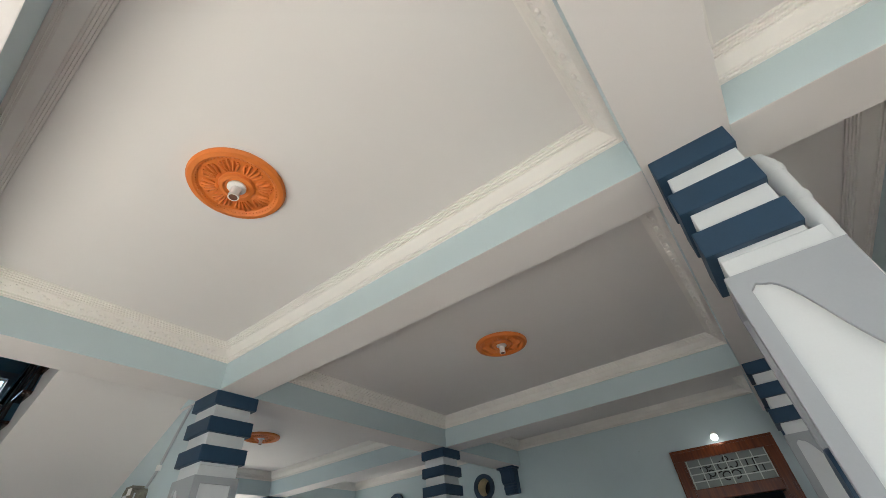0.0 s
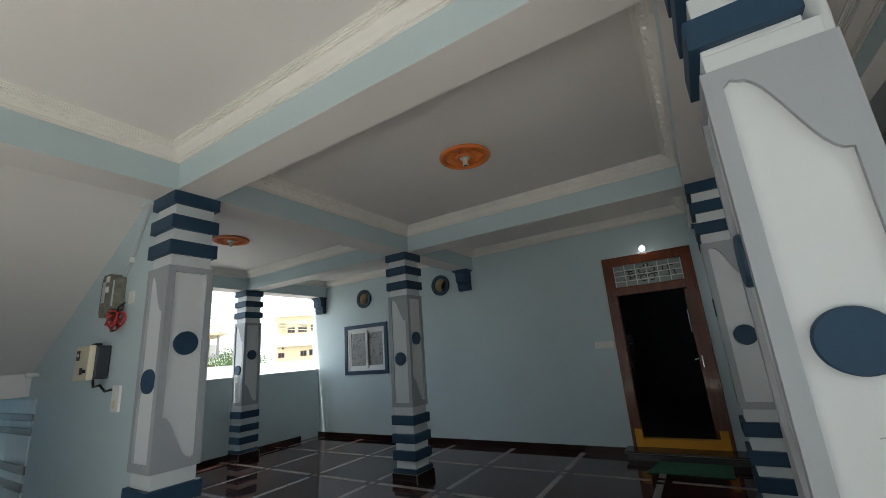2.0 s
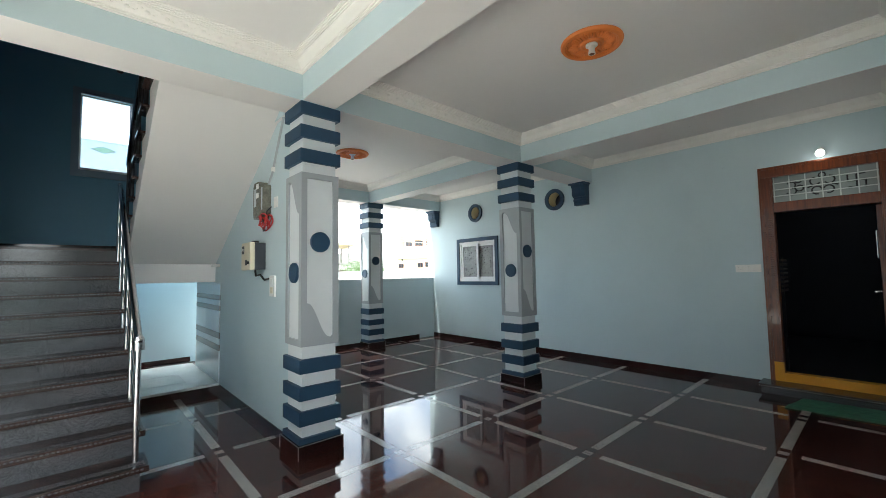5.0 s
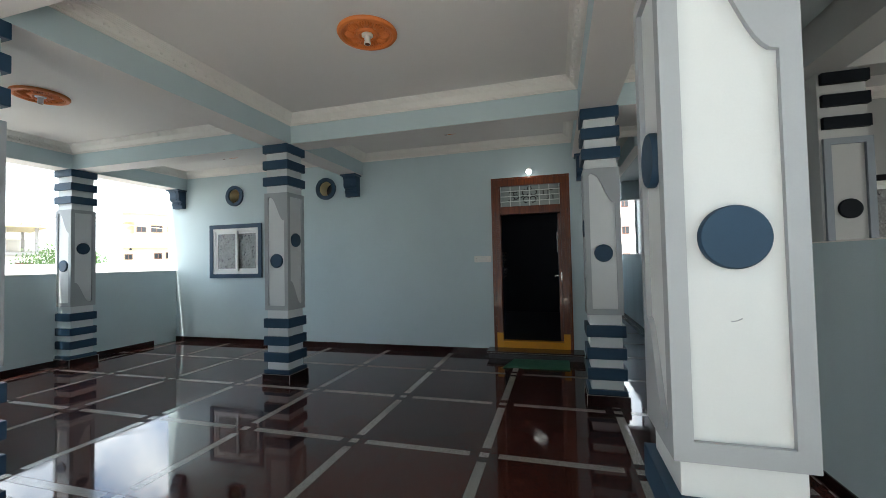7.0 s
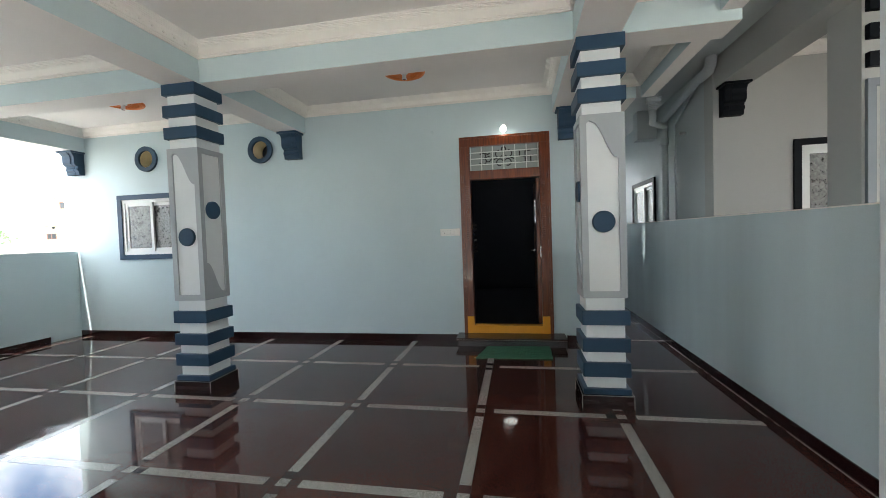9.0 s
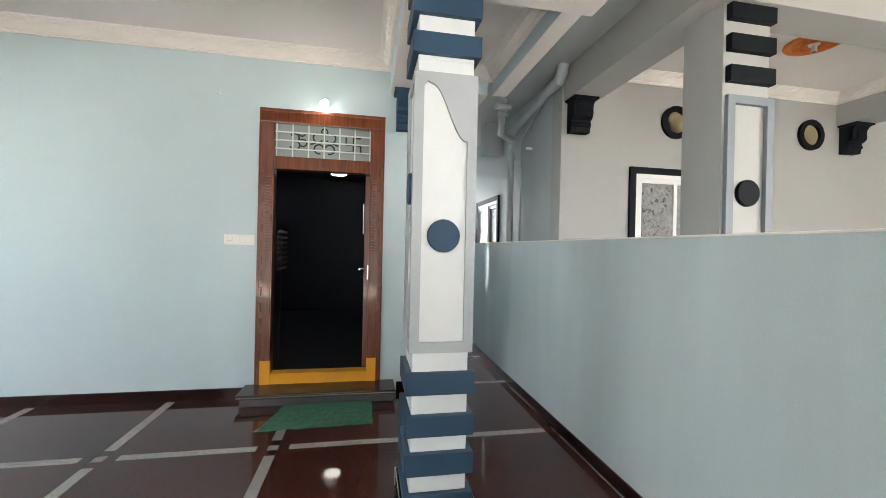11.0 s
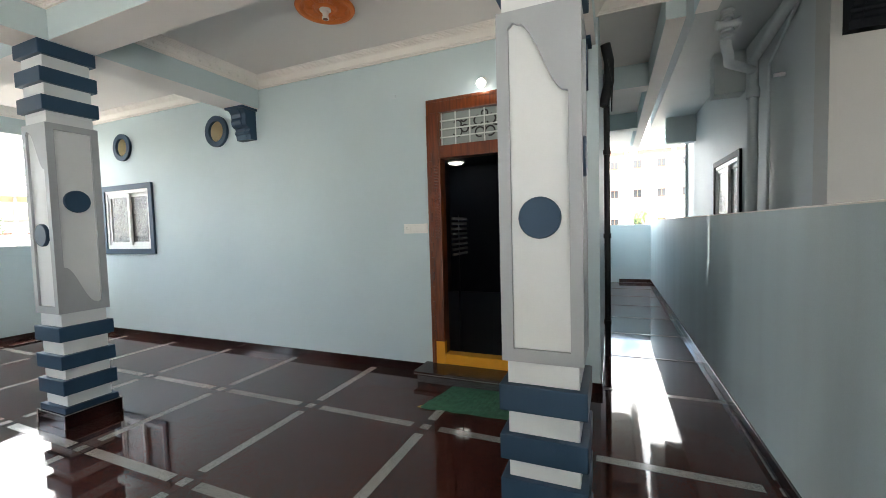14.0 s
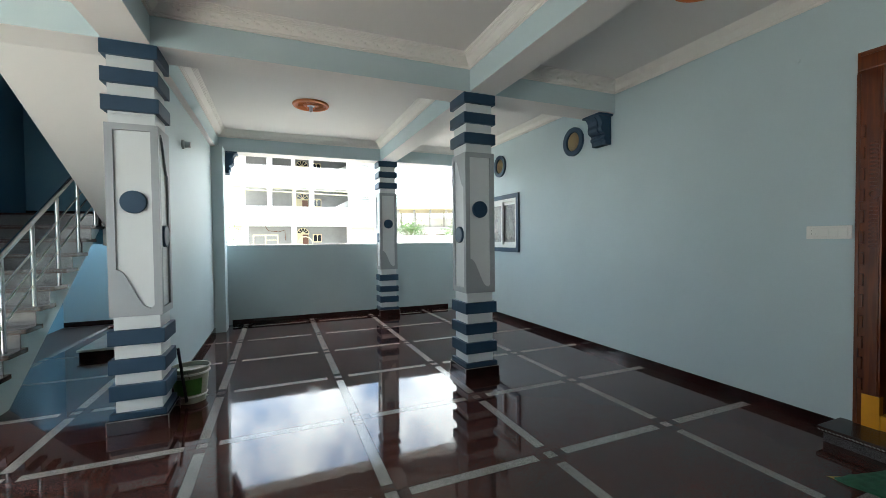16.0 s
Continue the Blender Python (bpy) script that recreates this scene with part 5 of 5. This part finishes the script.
        for k in range(2):
            part("slat", B(-0.1, -0.06, 8.73, 9.31, z + 0.13 + 0.2 * k, z + 0.19 + 0.2 * k), FACADE, w)
    gate = part("railing", plate(rect(1.2, 2.85, 0.6, 1.92), [rect(1.28, 1.98, 0.7, 1.82), rect(2.06, 2.77, 0.7, 1.82)], 0.3, 0.36, turn), CREAMFACADE, h, "cream ground floor railing")
    for z in (1.1, 1.5):
        part("rail_bar", B(-0.35, -0.31, 2.06, 2.77, z, z + 0.06), CREAMFACADE, gate)
    part("arched_gate", tube(bmesh.new(), [(-0.3, 4.65 + 0.52 * math.cos(radians(15 * k)), 1.25 + 0.5 * math.sin(radians(15 * k))) for k in range(13)], 0.035, 8), CREAMFACADE, h, "cream arched gate top", True)
    part("conduit", tube(bmesh.new(), [(-0.8, 2.0, 2.5), (-0.8, 2.2, 2.2), (-0.8, 2.9, 2.12), (-0.8, 3.3, 2.25), (-0.8, 3.35, 1.5)], 0.025, 6), BROWNWOOD, h, "brown pipe run", True)
    part("side_wall", B(-8, -0.2, 9.8, 10.0, 0, 9.4), FACADE, h)
    part("roof", B(-8, -2.2, -0.55, 9.8, 8.1, 8.3), FACADE, h)
    return h


apartment()


def house(name, label, m, wide, deep, storeys, mat, cols, win=(0.9, 1.1), sill=1.0, floor=3.1, side=True):
    h = thing(name, label, "building", m)
    top = storeys * floor
    part("wall", B(-wide / 2, wide / 2, 0, deep, 0, top), mat, h)
    part("roof", B(-wide / 2 - 0.3, wide / 2 + 0.3, -0.3, deep + 0.3, top, top + 0.25), FACADE, h)
    part("parapet", B(-wide / 2, wide / 2, 0.0, 0.15, top + 0.25, top + 0.95), mat, h)
    for s in range(storeys):
        if s:
            part("sunshade", B(-wide / 2 - 0.1, wide / 2 + 0.1, -0.5, 0, s * floor - 0.1, s * floor + 0.05), FACADE, h)
        for k in range(cols):
            x = -wide / 2 + wide * (k + 0.5) / cols
            w = part("window", B(x - win[0] / 2, x + win[0] / 2, -0.06, 0.0, s * floor + sill, s * floor + sill + win[1]), BROWNWOOD, h, "brown framed window")
            for q in (-1, 1):
                part("pane", B(x + q * win[0] * 0.24 - win[0] * 0.19, x + q * win[0] * 0.24 + win[0] * 0.19, -0.075, -0.06, s * floor + sill + 0.08, s * floor + sill + win[1] - 0.08), DARKGLASS, w)
    return h


# yellow house seen over the boundary wall, set towards the north-west
def yellow_house():
    h = thing("yellow_house", "pale yellow two-storey house with brown windows and a corner balcony", "building", pose(-33.5, 28.5, -0.15, 0, 0, 55))
    part("wall", plate(rect(-3.4, 8.5, 0, 6.3), [rect(-3.38, -2.62, 4.5, 5.66)], 0, 0.3), CREAMFACADE, h, "pale yellow rendered front")
    part("body", B(-3.4, 8.5, 1.2, 8.0, 0, 6.3), CREAMFACADE, h, "pale yellow main block")
    part("balcony_floor", B(-3.4, 8.5, 0.3, 1.2, 4.3, 4.48), FACADE, h)
    part("parapet_band", B(-3.5, 8.5, -0.45, 0.0, 3.35, 4.42), FACADE, h, "white band between the storeys")
    part("roof", B(-3.7, 8.7, -0.35, 8.2, 6.3, 6.5), FACADE, h)
    part("plinth_wall", B(-6.5, 8.5, -3.0, -2.85, 0, 1.65), FACADE, h, "white yard wall")
    for x0, x1, z0, z1 in ((-2.49, -1.79, 4.66, 5.2), (-1.49, -0.63, 4.68, 5.3), (-0.27, 0.30, 4.75, 5.4), (1.2, 2.3, 4.7, 5.4), (3.2, 4.3, 4.7, 5.4),
                           (-3.3, -2.74, 2.3, 2.77), (-1.24, -0.66, 2.33, 2.86), (-0.4, 0.4, 2.36, 2.93), (1.3, 2.4, 2.3, 2.95), (3.3, 4.4, 2.3, 2.95)):
        w = part("window", B(x0, x1, -0.07, 0.0, z0, z1), BROWNWOOD, h, "brown framed window")
        mid = (x0 + x1) / 2
        for q0, q1 in ((x0 + 0.06, mid - 0.03), (mid + 0.03, x1 - 0.06)):
            part("pane", B(q0, q1, -0.085, -0.07, z0 + 0.07, z1 - 0.07), DARKGLASS, w)
    unit = part("cooling_unit", B(-1.42, -0.78, -0.35, 0.0, 5.46, 5.86, 0.03), PLASTIC, h, "white outdoor cooling unit")
    part("fan_ring", plate(circle(-1.24, 5.66, 0.14, 20), [circle(-1.24, 5.66, 0.10, 20)], -0.37, -0.35), SHADE, unit)
    part("wall_lamp", lathe([(0.09, 0), (0.09, 0.12), (0.05, 0.16)], 14, pose(-2.89, 0, 3.19, 90, 0, 0)), DARKGLASS, h, "dark round wall lamp")


yellow_house()
house("cream_house", "small white house among trees", pose(-41, 20, -0.15, 0, 0, 65), 10, 7, 1, FACADE, 4)
house("pink_house", "pale pink multi-storey house with small windows", pose(4.5, 52, -0.15), 14, 9, 3, PINKFACADE, 6, (0.8, 0.9), 1.2, 3.2)
far_house = bpy.data.objects["pink_house"]
for storey in (1, 2, 3):
    part("band", B(-7.08, 7.08, -0.14, 0.0, 3.2 * storey - 0.5, 3.2 * storey - 0.15), BRICKRED if storey == 3 else FACADE, far_house, "painted string course")
for k in range(4):
    part("pier", B(-7.0 + 4.55 * k, -6.65 + 4.55 * k, -0.2, 0.0, 0, 9.6), FACADE, far_house, "white pier")
# invented building out of view; its height and grey hold back front daylight
house("street_light_stop", "unseen grey house added across the street to cut front light", pose(-2, -8.5, -0.15, 0, 0, 180), 26, 9, 4, CONCRETE, 7)

# unfinished upper storey: slab on posts with ragged edge
shed = thing("unfinished_building", "unfinished concrete roof on thin posts", "building", pose(-36, 15.6, -0.15, 0, 0, 70))
part("lower_storey", B(-4, 4, 0, 6, 0, 2.6), FACADE, shed)
part("slab", B(-4.4, 4.4, -0.8, 6.2, 2.6, 2.8), CONCRETE, shed)
part("roof_slab", B(-4.2, 4.6, -0.6, 6.2, 4.5, 4.68), CREAMFACADE, shed)
for k in range(6):
    for y in (0.0, 5.0):
        part("post", B(-3.8 + 1.55 * k, -3.62 + 1.55 * k, y, y + 0.2, 2.8, 4.5), CONCRETE, shed)
for k in range(10):
    part("rafter", B(-4.1 + 0.9 * k, -3.98 + 0.9 * k, -1.1, 6.4, 4.68, 4.78), CREAMFACADE, shed)
for k in range(5):
    part("window", B(-3.4 + 1.6 * k, -2.5 + 1.6 * k, -0.05, 0.0, 1.0, 2.1), BROWNWOOD, shed)

cables = thing("power_cable", "pale overhead power cables sagging over the street", "cable", pose(-14, 0, 0))
for k, z in enumerate((3.42, 3.28, 3.16)):
    pts = [(0, -9 + 1.2 * q, z + 0.25 - 0.026 * (-9 + 1.2 * q + 9) + 0.008 * ((q - 10) / 10) ** 2) for q in range(21)]
    part("cable", tube(bmesh.new(), pts, 0.018, 6), CREAMFACADE, cables, "", True)
pole = thing("utility_pole", "plain concrete utility pole", "pole", pose(-14, -9.1, -0.15))
part("shaft", rod(bmesh.new(), (0, 0, 0), (0, 0, 5.2), 0.13, 0.09), CONCRETE, pole)
pole2 = thing("utility_pole", "plain concrete utility pole", "pole", pose(-14, 15.1, -0.15))
part("shaft", rod(bmesh.new(), (0, 0, 0), (0, 0, 3.6), 0.11, 0.09), CONCRETE, pole2)
compound = thing("compound_wall", "white rendered compound wall beyond the plot", "wall", pose(0, 0, -0.15))
part("wall", B(-20.3, -20.1, 8, 40, 0, 1.75), FACADE, compound)
part("coping", B(-20.35, -20.05, 8, 40, 1.75, 1.82), FACADE, compound)


def tree(x, y, h, r, seed, count=1500):
    rng = random.Random(seed)
    t = thing("tree", "leafy green tree with a thin trunk", "tree", pose(x, y, -0.15), "trees beyond the walls")
    bm = rod(bmesh.new(), (0, 0, 0), (0.1, 0.05, h * 0.55), 0.14, 0.08, 8)
    tips = []
    for k in range(9):
        a, e = rng.uniform(0, 6.28), rng.uniform(0.3, 1.2)
        tip = Vector((math.cos(a) * r * 0.7 * math.cos(e), math.sin(a) * r * 0.7 * math.cos(e), h * 0.55 + r * 0.8 * math.sin(e)))
        rod(bm, (0.1, 0.05, h * 0.5), tip, 0.05, 0.02, 6)
        tips.append(tip)
    part("trunk", bm, BARK, t)
    verts, faces = [], []
    for k in range(count):
        c = rng.choice(tips) + Vector((rng.gauss(0, 1), rng.gauss(0, 1), rng.gauss(0, 0.8))) * r * 0.33
        s = rng.uniform(0.06, 0.14) * r * 0.45
        m = Euler((rng.uniform(0, 3), rng.uniform(0, 3), rng.uniform(0, 6))).to_matrix()
        n = len(verts)
        verts += [c + m @ Vector(p) for p in ((-s, 0, 0), (0, -s * 0.5, s * 0.1), (s, 0, 0), (0, s * 0.5, s * 0.1))]
        faces.append((n, n + 1, n + 2, n + 3))
    me = bpy.data.meshes.new("crown")
    me.from_pydata(verts, [], faces)
    me.materials.append(LEAF)
    crown = new("crown", me)
    crown.parent = t
    return t


for i, (x, y, h, r) in enumerate([(-23.3, 14.3, 2.4, 1.3), (-24.6, 15.8, 2.3, 1.2), (-22.6, 13.2, 2.0, 1.1), (-26, 11.2, 3.2, 1.0), (-27.5, -1.2, 2.6, 1.3), (3.6, 47, 2.6, 1.5)]):
    tree(x, y, h, r, 11 + i)

# a white car parked beyond the boundary wall
car = thing("parked_car", "white hatchback car parked outside the wall", "car", pose(-15.5, 14.6, -0.15, 0, 0, 30))
bm = bmesh.new()
prof = [(-2.0, 0.35), (-2.05, 0.75), (-1.9, 0.95), (-1.1, 1.02), (-0.55, 1.48), (0.9, 1.52), (1.55, 1.05), (1.95, 0.95), (2.02, 0.4)]
a = [bm.verts.new((x, -0.8, z)) for x, z in prof]
b = [bm.verts.new((x, 0.8, z)) for x, z in prof]
bm.faces.new(a), bm.faces.new(b[::-1])
for i in range(len(prof)):
    bm.faces.new((a[i], a[(i + 1) % len(prof)], b[(i + 1) % len(prof)], b[i]))
bmesh.ops.bevel(bm, geom=list(bm.edges), offset=0.06, segments=2, affect="EDGES")
part("body", bm, PLASTIC, car, "", True)
part("side_window", B(-0.7, 1.0, -0.81, 0.81, 1.08, 1.40, 0.02), DARKGLASS, car)
for x in (-1.25, 1.25):
    for y in (-0.72, 0.72):
        w = part("wheel", rod(bmesh.new(), (x, y - 0.1, 0.31), (x, y + 0.1, 0.31), 0.31, seg=24), BLACKIRON, car)
        part("rim", rod(bmesh.new(), (x, y - 0.105, 0.31), (x, y + 0.105, 0.31), 0.18, seg=18), STEEL, w)


# ---- floor tiles, one by one ----
PITCH_X, PITCH_Y, X0, Y0, SW = 1.0685, 1.085, 0.54, 5.47, 0.072
def slab_mesh(w, d, mat):
    bm = B(-w / 2, w / 2, -d / 2, d / 2, -0.006, 0.0)
    me = bpy.data.meshes.new("tile")
    bm.to_mesh(me)
    bm.free()
    me.materials.append(mat)
    return me


made = {}
def lay(name, x0, x1, y0, y1, mat, z=0.0):
    x0, x1 = max(x0, -8.19 if y1 < 1.75 else -7.19), min(x1, 1.585)
    y1 = min(y1, WALLY - 0.0)
    if x1 - x0 < 0.01 or y1 - y0 < 0.01:
        return
    key = (round(x1 - x0, 3), round(y1 - y0, 3), mat.name)
    if key not in made:
        made[key] = slab_mesh(x1 - x0 - 0.003, y1 - y0 - 0.003, mat)
    o = new(name, made[key])
    o.location = ((x0 + x1) / 2, (y0 + y1) / 2, z)
    o.parent = floor_ob


h = SW / 2
xs = [X0 + PITCH_X * k for k in range(-9, 2)]
ys = [Y0 + PITCH_Y * k for k in range(-5, 2)]
for i, x in enumerate(xs):
    for j, y in enumerate(ys):
        if j + 1 < len(ys) and i + 1 < len(xs):
            lay("tile", x + h, xs[i + 1] - h, y + h, ys[j + 1] - h, STONE)
        if i + 1 < len(xs):
            lay("strip", x + h + SW, xs[i + 1] - h - SW, y - h, y + h, STRIP)
            lay("inset", x + h, x + h + SW, y - h, y + h, STONE)
            lay("inset", xs[i + 1] - h - SW, xs[i + 1] - h, y - h, y + h, STONE)
        if j + 1 < len(ys):
            lay("strip", x - h, x + h, y + h + SW, ys[j + 1] - h - SW, STRIP)
            lay("inset", x - h, x + h, y + h, y + h + SW, STONE)
            lay("inset", x - h, x + h, ys[j + 1] - h - SW, ys[j + 1] - h, STONE)
        lay("inset", x - h, x + h, y - h, y + h, STRIP)
WALLY_SAVED = WALLY
WALLY = 13.71
for k in range(7):
    y = WALLY_SAVED + 0.12 + 1.0 * k
    lay("tile", 0.665, 1.585, y + 0.03, y + 1.0, STONE)
    lay("strip", 0.665, 1.585, y - 0.03, y + 0.03, STRIP)
lay("tile", 0.665, 1.585, WALLY_SAVED, WALLY_SAVED + 0.09, STONE)
